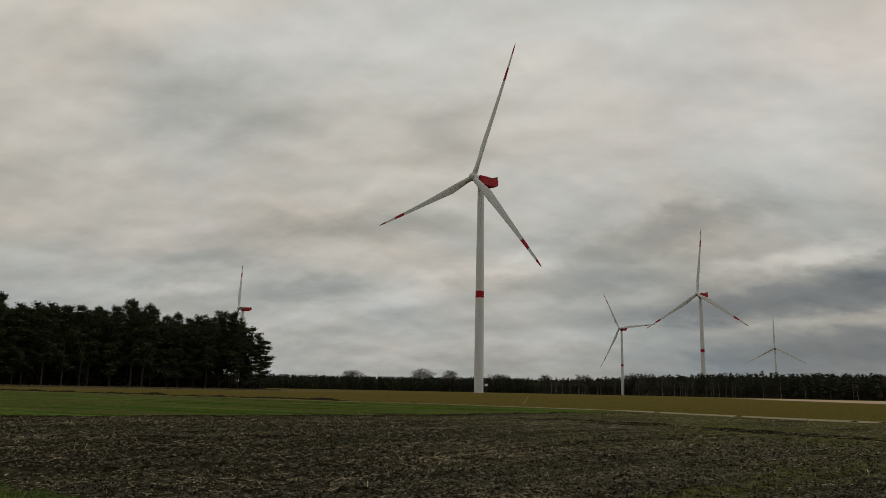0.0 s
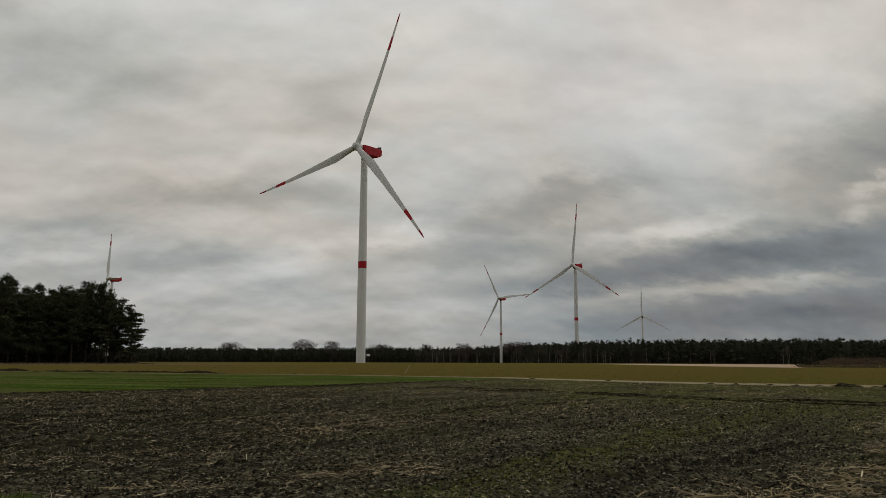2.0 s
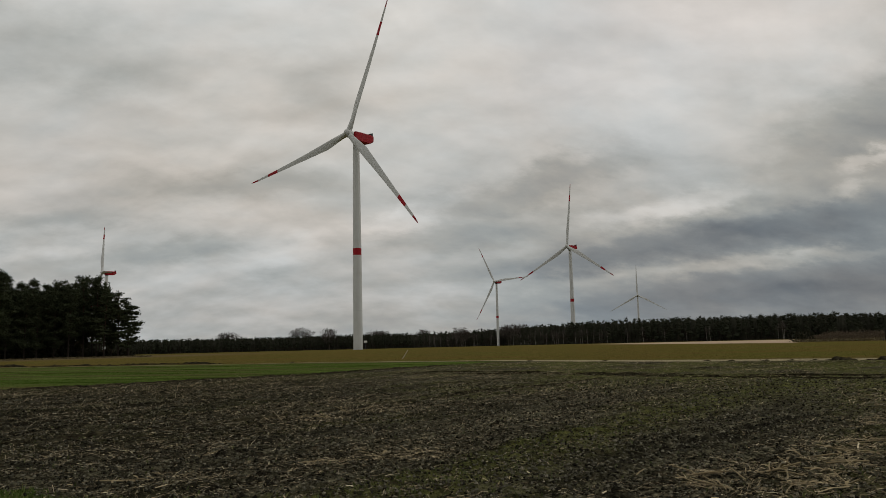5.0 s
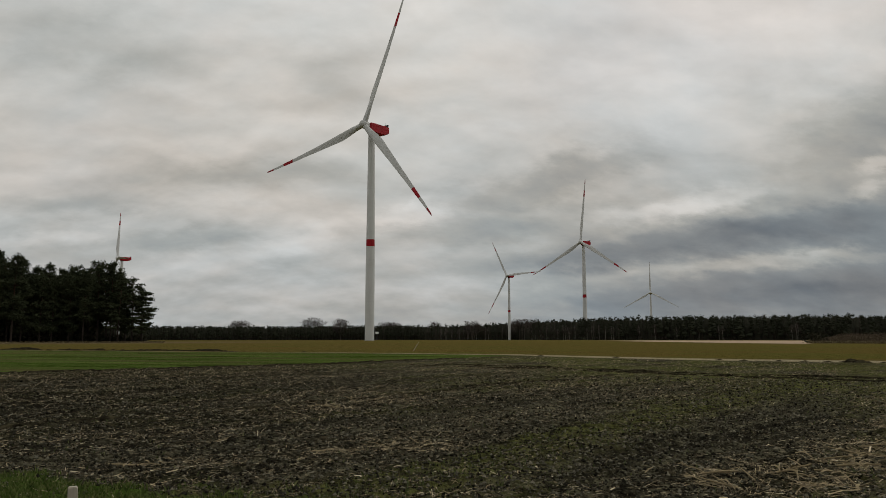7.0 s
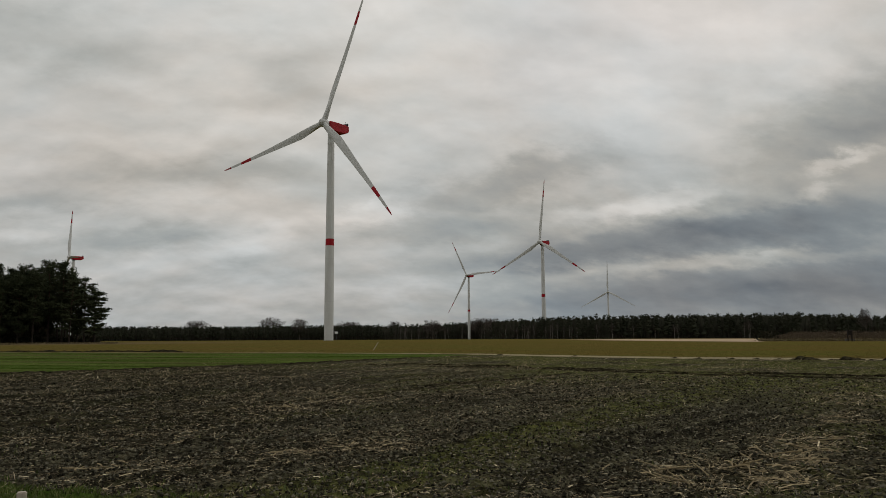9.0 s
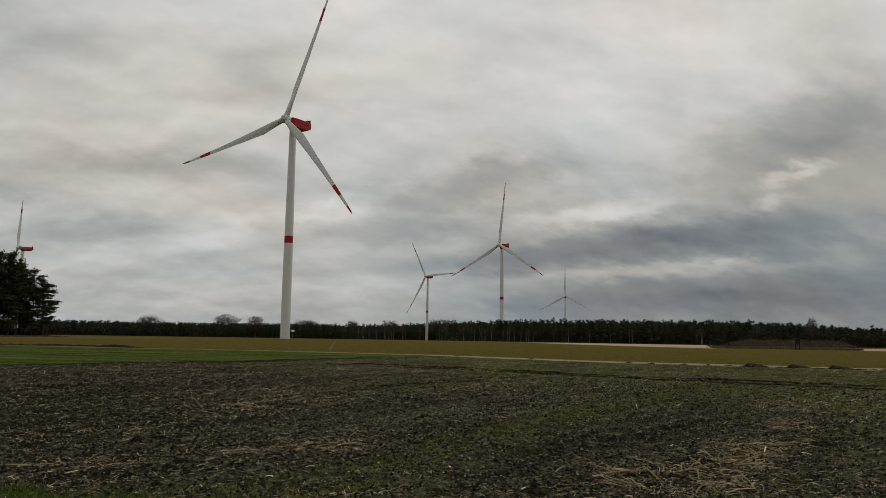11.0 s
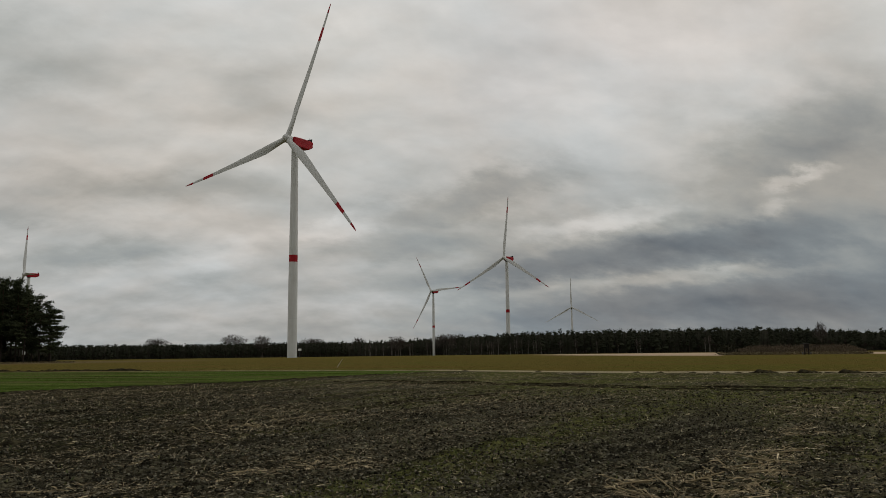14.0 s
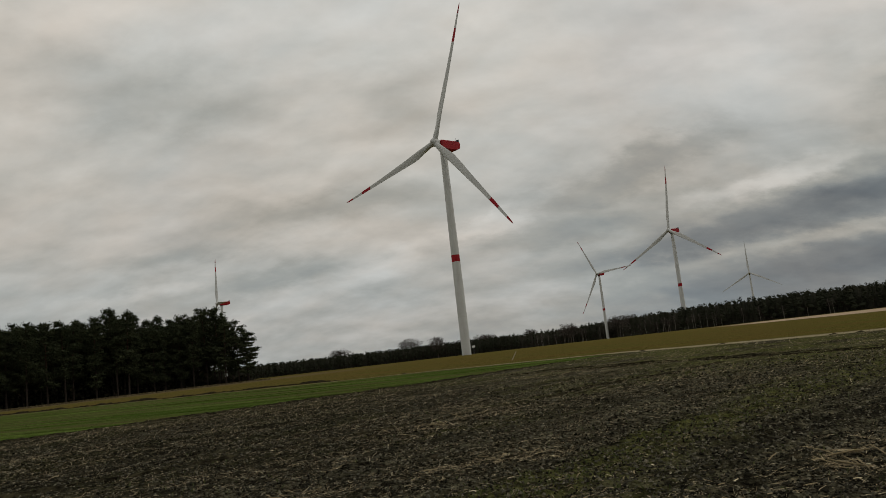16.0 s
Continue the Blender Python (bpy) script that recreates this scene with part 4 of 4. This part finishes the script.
for az, el, d, kind in ((-6.58, 1.11, 1230, 1), (-1.48, 1.34, 1235, 0), (0.5, 1.24, 1170, 2), (3.75, 1.02, 1240, 1), (4.45, 0.98, 1240, 0), (7.47, 1.04, 1245, 2),
                        (10.33, 1.10, 1200, 0), (13.7, 1.24, 1210, 1), (14.75, 1.24, 1090, 0), (39.8, 1.62, 640, 2)):
    x, y = on(az, d)
    z = float(fall(d))
    s = (EYE + d * math.tan(radians(el + 0.14)) - z) / 20.0
    top = thing("bare_tree", pose(x, y, z - 0.2, 0, 0, RND.uniform(0, 360)) @ Matrix.Diagonal(((1.35 if d > 1000 else 0.6) * s, (1.35 if d > 1000 else 0.6) * s, s, 1)), "leafless broadleaf tree rising above the far wood", "tree", "bare trees along the horizon")
    part("trunk", BARE[kind][0], top)
    part("crown", BARE[kind][1], top, "rounded haze of bare twigs")

# the thicket before the wood
spots = []
for _ in range(420):
    az = RND.uniform(33.8, 42.3)
    d = RND.uniform(226, 262) + (4 if az < 35 else 0)
    tall = min(1.0, (az - 33.4) / 2.2, (42.8 - az) / 1.6)
    spots.append((*on(az, d), max(0.25, tall) * RND.uniform(0.7, 1.15)))
brushwood("thicket", spots, 1.85, 78, 0.34, "brush", "low reddish-brown leafless thicket at the field's edge", "bushes", 0.85)
spots = [(*on(RND.uniform(33.4, 42.6), RND.uniform(208, 226)), RND.uniform(0.6, 1.4)) for _ in range(480)]
brushwood("thicket_grass", spots, 0.4, 18, 0.4, "dry_grass", "bleached grass fringe before the thicket", "grass", 0.5)
spots = [(*on(RND.uniform(33.35, 34.2), RND.uniform(224, 232)), RND.uniform(0.7, 1.1)) for _ in range(9)]
brushwood("evergreen_bush", spots, 1.9, 60, 0.6, "understorey", "dark bush at the end of the thicket", "bush", 1.0)


# ---- small things in the fields ----

def furrow(points, wide, high, label, seed, rough=1.0):
    """A crumbled ridge of soil thrown up along a line, sampled closely."""
    rnd = np.random.default_rng(seed)
    xs, ys = np.array(points, dtype=float).T
    run = np.concatenate([[0], np.cumsum(np.hypot(np.diff(xs), np.diff(ys)))])
    t = np.arange(0, run[-1], 0.28)
    x, y = np.interp(t, run, xs), np.interp(t, run, ys)
    soft = np.convolve(rnd.normal(0, 1, len(t) + 24), np.ones(12) / 12 ** 0.5, "same")[12:-12]
    dx, dy = np.gradient(x), np.gradient(y)
    size = np.hypot(dx, dy)
    nx, ny = -dy / size, dx / size
    x, y = x + nx * soft * 0.12, y + ny * soft * 0.12
    ends = np.clip(np.minimum(t, t[-1] - t) / 4.0, 0.05, 1.0)
    tall = ends * high * np.clip(0.75 + rough * (0.45 * soft + rnd.normal(0, 0.25, len(t))), 0.08, 1.6)
    rows = []
    for side, lift in ((-1.0, -0.06), (-0.45, 0.6), (0.0, 1.0), (0.5, 0.55), (1.0, -0.06)):
        w = wide * side * rnd.uniform(0.8, 1.25, len(t))
        px, py = x + nx * w, y + ny * w
        base = fall(np.hypot(px, py))
        rows.append(np.stack([px, py, base + np.where(lift > 0, lift * tall, lift) + rnd.normal(0, 0.012, len(t))], -1))
    verts = np.stack(rows, 1).reshape(-1, 3)
    faces = [(i * 5 + k, i * 5 + k + 1, i * 5 + k + 6, i * 5 + k + 5) for i in range(len(t) - 1) for k in range(4)]
    # the ridge's shadow side is put into its near-black colour
    tagged(new("furrow", mesh_from("furrow", verts.tolist(), faces, ["dark_soil"])), label, "furrow", kind="structure")


for k, (xs, ys) in enumerate(RUTS):
    furrow(list(zip(xs, ys)), 0.12 if k in (0, 3) else 0.10, 0.035 if k in (0, 3) else 0.04, "wheel rut ridge across the ploughed field, coloured dark for its shadow side", 60 + k)
edge_x = np.linspace(-46, 11, 60)
furrow(list(zip(edge_x, crop_edge(edge_x) - 0.2)), 0.25, 0.09, "dark last furrow along the young crop", 64, 0.4)
bank_x = np.linspace(-120, -9, 60)
furrow(list(zip(bank_x, track_line(bank_x) + 1.6)), 0.32, 0.24, "dark bank at the far side of the crop", 65, 0.6)

def raised_hide():
    x, y = on(38.84, 203)
    top = thing("raised_hide", pose(x, y, 0, 0, 0, -30), "small dark wooden hunting hide on four legs", "hunting hide")
    part("cabin", bm_mesh("cabin", box(1.0, 1.0, 1.05, 0.03), "dark_wood"), top, "", pose(0, 0, 1.45))
    part("roof", bm_mesh("roof", box(1.25, 1.25, 0.09, 0.02), "dark_wood"), top, "", pose(0, 0, 2.51, 3))
    leg = bm_mesh("leg", box(0.12, 0.12, 1.5, 0.01), "dark_wood")
    for sx in (-0.42, 0.42):
        for sy in (-0.42, 0.42):
            part("leg", leg, top, "", pose(sx, sy, 0))
    part("axle_beam", bm_mesh("axle_beam", box(1.6, 0.14, 0.14, 0.02), "dark_metal"), top, "", pose(0, 0, 0.3))
    wheel = bm_mesh("wheel", lathe([(0.18, -0.1), (0.3, -0.09), (0.3, 0.09), (0.18, 0.1)], 18), "dark_metal", True)
    for sx in (-0.88, 0.88):
        part("wheel", wheel, top, "", pose(sx, 0, 0.3, 0, 90))


def equipment_mast():
    x, y = on(3.17, 351)
    top = thing("equipment_mast", pose(x, y, 0, 0, 0, 10), "small white cabinet on a dark post beside the tower", "mast")
    part("post", bm_mesh("post", lathe([(0.14, 0), (0.12, 3.2), (0.1, 3.3)], 12), "dark_metal", True), top)
    part("cabinet", bm_mesh("cabinet", box(1.3, 0.8, 0.95, 0.05), "white_panel"), top, "", pose(0, 0, 3.0))
    part("door_seam", bm_mesh("door_seam", box(0.03, 0.02, 0.8), "seam"), top, "", pose(0.1, -0.405, 3.07))
    part("arm", bm_mesh("arm", box(1.0, 0.08, 0.08, 0.01), "dark_metal"), top, "", pose(-0.3, 0, 2.85))


def stake():
    x, y = on(-16.9, 5.0)
    top = thing("wooden_stake", pose(x, y, -0.05, 1.0, -1.0, 12), "squared weathered grey wooden stake driven into the grass", "stake")
    part("post", bm_mesh("post", box(0.05, 0.045, 0.80, 0.005), "weathered_wood"), top)
    part("saw_cut", bm_mesh("saw_cut", box(0.052, 0.047, 0.012, 0.003), "weathered_wood"), top, "", pose(0, 0, 0.72))
    x, y = on(-16.0, 5.05)
    rod = thing("thin_cane", pose(x, y, -0.05, 2.0, 2.0, 0), "thin brown cane beside the wooden stake", "cane")
    part("stem", bm_mesh("stem", lathe([(0.006, 0), (0.005, 0.4), (0.004, 0.72)], 8), "weathered_wood", True), rod)


def leaning_pole():
    x, y = on(5.85, 92)
    top = thing("leaning_pole", pose(x, y, -0.1, 0, 32, 0), "thin pale pole leaning in the stubble", "pole")
    part("pole_shaft", bm_mesh("pole_shaft", lathe([(0.035, 0), (0.03, 0.8), (0.022, 1.25)], 10), "weathered_wood", True), top)


raised_hide()
equipment_mast()
stake()
leaning_pole()


def soil_heap(seed, length, wide, high):
    """A low ridge of thrown-up clods."""
    n_u, n_v = 26, 12
    u, v = np.meshgrid(np.linspace(-1, 1, n_u), np.linspace(-1, 1, n_v), indexing="ij")
    x, y = u * length / 2, v * wide / 2
    bulk = np.clip(1 - np.abs(u) ** 2.5, 0, 1) * np.clip(1 - v * v, 0, 1)
    z = high * bulk * (0.1 + 1.6 * fractal(x + seed * 17, y, 0.55, seed, 4) ** 1.5) - 0.05
    verts = np.stack([x, y, z], -1).reshape(-1, 3).tolist()
    faces = [(i * n_v + j, (i + 1) * n_v + j, (i + 1) * n_v + j + 1, i * n_v + j + 1) for i in range(n_u - 1) for j in range(n_v - 1)]
    return mesh_from("soil_heap", verts, faces, ["dark_soil"])


HEAPS = [soil_heap(1, 1.7, 0.9, 0.29), soil_heap(2, 1.3, 0.7, 0.19), soil_heap(3, 0.9, 0.5, 0.13)]
for az, off, kind in ((36.2, -2.4, 0), (36.7, -2.3, 2), (38.4, -2.6, 2), (39.4, -2.6, 2), (40.7, -2.6, 2), (41.9, -2.7, 2), (43.2, -2.6, 2), (34.4, -2.3, 2), (35.3, -2.4, 2), (37.9, -2.6, 1), (38.9, -2.7, 0), (40.2, -2.6, 1), (41.4, -2.7, 0), (42.6, -2.6, 1), (43.8, -2.6, 2), (45.2, -2.6, 1),
                      (29.2, -1.9, 2), (31.4, -2.1, 2), (33.0, -2.2, 2), (27.6, -1.8, 2), (20.6, -1.3, 2), (15.2, -0.8, 2), (-2.2, 1.0, 2), (-9.5, 1.5, 2)):
    d = 40.0
    while d < 130:
        x, y = on(az, d)
        if y > float(track_line(x)) + off:
            break
        d += 0.25
    ob = new("soil_heap", HEAPS[kind])
    ob.matrix_basis = pose(x, y, 0.0, 0, 0, -az - 6 + RND.uniform(-8, 8))
    tagged(ob, "low heap of dark clods beside the track", "soil heap", "clods along the track")


# ---- litter on the ploughed field ----
def ground_z(x, y):
    a, b, c, ploughed = covers(x, y)
    r = np.hypot(x, y)
    clod = np.abs(fractal(x, y, 0.5, 5, 4) - 0.5) * 2
    lump = fractal(x, y, 2.2, 9, 3) - 0.5
    z = ploughed * step(70, 25, r) * (0.14 * (clod - 0.25) + 0.10 * lump + drills(x, y, r)) + (1 - ploughed) * 0.05 * lump - 0.04 * c[0] * ploughed
    return z, ploughed, b


def scatter(rng, count, near, far, power=1.0, low=-30, high=46):
    """Places in the field ahead, denser near by."""
    r = near * (far / near) ** (rng.random(count) ** power)
    az = np.radians(rng.uniform(low, high, count))
    return r * np.sin(az), r * np.cos(az), r


def straw_litter():
    rng = np.random.default_rng(12)
    x, y, r = scatter(rng, 520000, 4.5, 62.0, 0.78)
    z, ploughed, b = ground_z(x, y)
    drift = 0.3 + 1.2 * step(0.36, 0.62, fractal((0.77 * x + 0.64 * y) / 7, 0.64 * x - 0.77 * y, 0.9, 53))
    keep = rng.random(len(x)) < ploughed * ((0.125 + 0.13 * step(12, 24, r)) * drift * (1 - 0.45 * step(7, 12, x)) * (1 - 0.85 * b[3]) + 0.42 * b[0] ** 1.2) * (1 - 0.6 * b[2])
    x, y, z, r, thick = x[keep], y[keep], z[keep], r[keep], b[0][keep]
    m = len(x)
    length = rng.gamma(2.2, 0.024, m) + 0.02
    length *= np.interp(r, (5, 15, 40), (0.85, 0.9, 1.3)) * np.where(rng.random(m) < 0.16 * (thick > 0.3), 2.2, 1.0)
    wide = np.where(rng.random(m) < 0.05, rng.uniform(0.010, 0.022, m), rng.uniform(0.003, 0.008, m)) * np.interp(r, (5, 12, 40), (0.7, 0.75, 1.6)) * (1 + 0.35 * thick)
    turn = rng.uniform(0, 2 * np.pi, m)
    pitch = np.where(rng.random(m) < 0.05 + 0.25 * step(10, 20, r), rng.uniform(0.2, 0.65, m), rng.normal(0.03, 0.12, m))
    dx, dy, dz = np.cos(turn) * np.cos(pitch), np.sin(turn) * np.cos(pitch), np.sin(pitch)
    px, py = -np.sin(turn), np.cos(turn)
    lift = rng.uniform(0.004, 0.03, m)
    arch = rng.normal(0.0, 0.03, m) * length
    side = rng.normal(0.0, 0.03, m) * length
    verts = np.zeros((m, 6, 3))
    for k, s in enumerate((-0.5, 0.0, 0.5)):
        mid = 1.0 if k == 1 else 0.0
        cx = x + dx * s * length + px * side * mid
        cy = y + dy * s * length + py * side * mid
        cz = z + lift + np.abs(dz) * 0.5 * length + dz * s * length + np.abs(arch) * mid
        for q, e in enumerate((-0.5, 0.5)):
            verts[:, 2 * k + q] = np.stack([cx + px * wide * e, cy + py * wide * e, cz + wide * 0.35 * e], -1)
    base = np.arange(m)[:, None] * 6
    faces = np.concatenate([base + np.array([[0, 1, 3, 2]]), base + np.array([[2, 3, 5, 4]])], 0)
    me = mesh_from("corn_straw", verts.reshape(-1, 3).tolist(), faces.tolist(), ["straw"])
    tagged(new("corn_straw", me), "scattered bleached maize straw and stalks on dark soil", "straw", kind="stuff")


def blades_of(name, count, chance, near, far, height, wide, mat, label, seed, low=-30, high=46):
    rng = np.random.default_rng(seed)
    x, y, r = scatter(rng, count, near, far, 0.8, low, high)
    z, ploughed, b = ground_z(x, y)
    keep = rng.random(len(x)) < chance(x, y, ploughed, b)
    x, y, z = x[keep], y[keep], z[keep]
    m = len(x)
    turn, h = rng.uniform(0, 2 * np.pi, m), height * rng.uniform(0.5, 1.3, m)
    w, lean = wide * rng.uniform(0.6, 1.3, m), rng.normal(0, 0.5, (2, m)) * h
    verts = np.zeros((m, 4, 3))
    verts[:, 0] = np.stack([x - np.cos(turn) * w, y - np.sin(turn) * w, z - 0.02], -1)
    verts[:, 1] = np.stack([x + np.cos(turn) * w, y + np.sin(turn) * w, z - 0.02], -1)
    verts[:, 2] = np.stack([x + np.cos(turn) * w * 0.8 + lean[0] * 0.5, y + np.sin(turn) * w * 0.8 + lean[1] * 0.5, z + h * 0.6], -1)
    verts[:, 3] = np.stack([x + lean[0], y + lean[1], z + h], -1)
    base = np.arange(m)[:, None] * 4
    faces = (base + np.array([[0, 1, 2]])).tolist() + (base + np.array([[0, 2, 3]])).tolist()
    tagged(new(name, mesh_from(name, verts.reshape(-1, 3).tolist(), faces, [mat])), label, "grass", kind="stuff")


straw_litter()
blades_of("field_weeds", 120000, lambda x, y, p, b: p * (0.015 + 0.40 * b[1] ** 2), 5.0, 45.0, 0.05, 0.012, "grass", "sparse low green weeds sprouting from the soil", 21)
blades_of("verge_grass", 240000, lambda x, y, p, b: p * b[2], 3.0, 14.0, 0.06, 0.007, "crop_leaf", "tufts of fresh green grass at the field's corner", 22, -85, 5)



def soil_clods():
    """Loose crumbs of turned soil, eight faces each."""
    rng = np.random.default_rng(31)
    x, y, r = scatter(rng, 80000, 4.8, 32.0, 0.85)
    z, ploughed, b = ground_z(x, y)
    keep = rng.random(len(x)) < ploughed * (1 - 0.8 * b[2])
    x, y, z, r = x[keep], y[keep], z[keep], r[keep]
    m = len(x)
    size = np.minimum(rng.gamma(3.0, 0.0042, m), 0.028) * np.interp(r, (5, 30), (0.8, 1.6)) + 0.005
    corners = np.array([(1, 0, 0), (0, 1, 0), (-1, 0, 0), (0, -1, 0), (0, 0, 0.8), (0, 0, -0.6)], dtype=float)
    turn = rng.uniform(0, 2 * np.pi, m)
    c, q = np.cos(turn)[:, None], np.sin(turn)[:, None]
    shape = corners[None] * rng.uniform(0.55, 1.35, (m, 6, 1)) + rng.normal(0, 0.12, (m, 6, 3))
    verts = np.stack([(shape[..., 0] * c - shape[..., 1] * q) * size[:, None] + x[:, None],
                      (shape[..., 0] * q + shape[..., 1] * c) * size[:, None] + y[:, None],
                      shape[..., 2] * size[:, None] + z[:, None] + 0.3 * size[:, None]], -1)
    tri = np.array([(0, 1, 4), (1, 2, 4), (2, 3, 4), (3, 0, 4), (1, 0, 5), (2, 1, 5), (3, 2, 5), (0, 3, 5)])
    faces = (np.arange(m)[:, None, None] * 6 + tri[None]).reshape(-1, 3)
    tagged(new("soil_clods", mesh_from("soil_clods", verts.reshape(-1, 3).tolist(), faces.tolist(), ["clod"])), "small dark crumbs and clods of turned soil", "soil", kind="stuff")


def plants(name, count, near, far, kind, height, wide, mat, label, seed):
    """Short upright leaves of a field crop, three corners each."""
    rng = np.random.default_rng(seed)
    x, y, r = scatter(rng, count, near, far, 0.9)
    a, b, c, ploughed = covers(x, y)
    keep = rng.random(len(x)) < a[kind] * (1 - a[2]) * (1 - c[1]) * (1 - (a[1] if kind == 0 else 0))
    x, y, r = x[keep], y[keep], r[keep]
    m = len(x)
    grow = np.interp(r, (near, far), (1.0, 1.3))
    h, w = height * rng.uniform(0.4, 1.3, m) * grow, wide * rng.uniform(0.5, 1.4, m) * grow
    turn, lean = rng.uniform(0, 2 * np.pi, m), rng.normal(0, 0.4, (2, m)) * h
    z = fall(r) - 0.03
    verts = np.stack([np.stack([x - np.cos(turn) * w, y - np.sin(turn) * w, z], -1), np.stack([x + np.cos(turn) * w, y + np.sin(turn) * w, z], -1),
                      np.stack([x + lean[0], y + lean[1], z + 0.03 + h], -1)], 1)
    faces = np.arange(3 * m).reshape(-1, 3)
    tagged(new(name, mesh_from(name, verts.reshape(-1, 3).tolist(), faces.tolist(), [mat])), label, "crop", kind="stuff")


soil_clods()
plants("young_crop", 30000, 36.0, 110.0, 0, 0.025, 0.05, "crop_leaf", "short young green crop in the strip beyond the plough", 41)
plants("stubble", 30000, 45.0, 260.0, 1, 0.03, 0.06, "stubble_leaf", "olive-brown stubble and catch crop leaves", 42)


# ---- single maize stalks ----
def stalk_meshes(seed):
    """A broken maize stalk with knots, and a dry leaf torn from it."""
    rnd = random.Random(seed)
    verts, faces = [], []
    points, radii, p, way = [], [], Vector((0, 0, 0)), Vector((1, 0, 0.04))
    for k in range(7):
        points.append(tuple(p))
        radii.append((0.009 if k % 2 else 0.011) * (1 - 0.05 * k))
        p = p + way * 0.065
        way = (way + Vector((0, rnd.gauss(0, 0.07), rnd.gauss(0, 0.04)))).normalized()
    tube(verts, faces, points, radii, 6)
    stem = mesh_from("stem", verts, faces, ["straw"], smooth=True)
    verts, faces = [], []
    p, way = Vector(points[3]), Vector((0.6, rnd.choice((-0.7, 0.7)), 0.5)).normalized()
    for k in range(6):
        w = 0.017 * math.sin(math.pi * (k + 0.7) / 6.6)
        side = way.cross(Vector((0, 0, 1))).normalized()
        verts += [tuple(p - side * w), tuple(p + side * w + Vector((0, 0, 0.006)))]
        p = p + way * 0.032
        way = (way + Vector((rnd.gauss(0, 0.1), rnd.gauss(0, 0.15), -0.30))).normalized()
        p.z = max(p.z, 0.008)
    faces = [(2 * k, 2 * k + 1, 2 * k + 3, 2 * k + 2) for k in range(5)]
    return stem, mesh_from("dry_leaf", verts, faces, ["straw"], smooth=True)


STALKS = [stalk_meshes(k) for k in range(6)]
rng = np.random.default_rng(5)
px, py, pr = scatter(rng, 6000, 7.6, 20.0, 1.0)
pz, soil_share, masks = ground_z(px, py)
chosen = np.nonzero(rng.random(len(px)) < soil_share * (1 - masks[2]) * np.clip(masks[0] - 0.4, 0, 1) * 0.7)[0][:120]
for i in chosen:
    size = RND.uniform(0.55, 1.25)
    top = thing("maize_stalk", pose(px[i], py[i], pz[i] + 0.012, RND.uniform(-20, 20), RND.uniform(-12, 6), RND.uniform(0, 360)) @ Matrix.Diagonal((size, size, size, 1)),
                "broken bleached maize stalk lying on dark soil", "stalk", "maize stalks on the field")
    stem, leaf = RND.choice(STALKS)
    part("stem", stem, top)
    part("dry_leaf", leaf, top, "curled dry leaf")
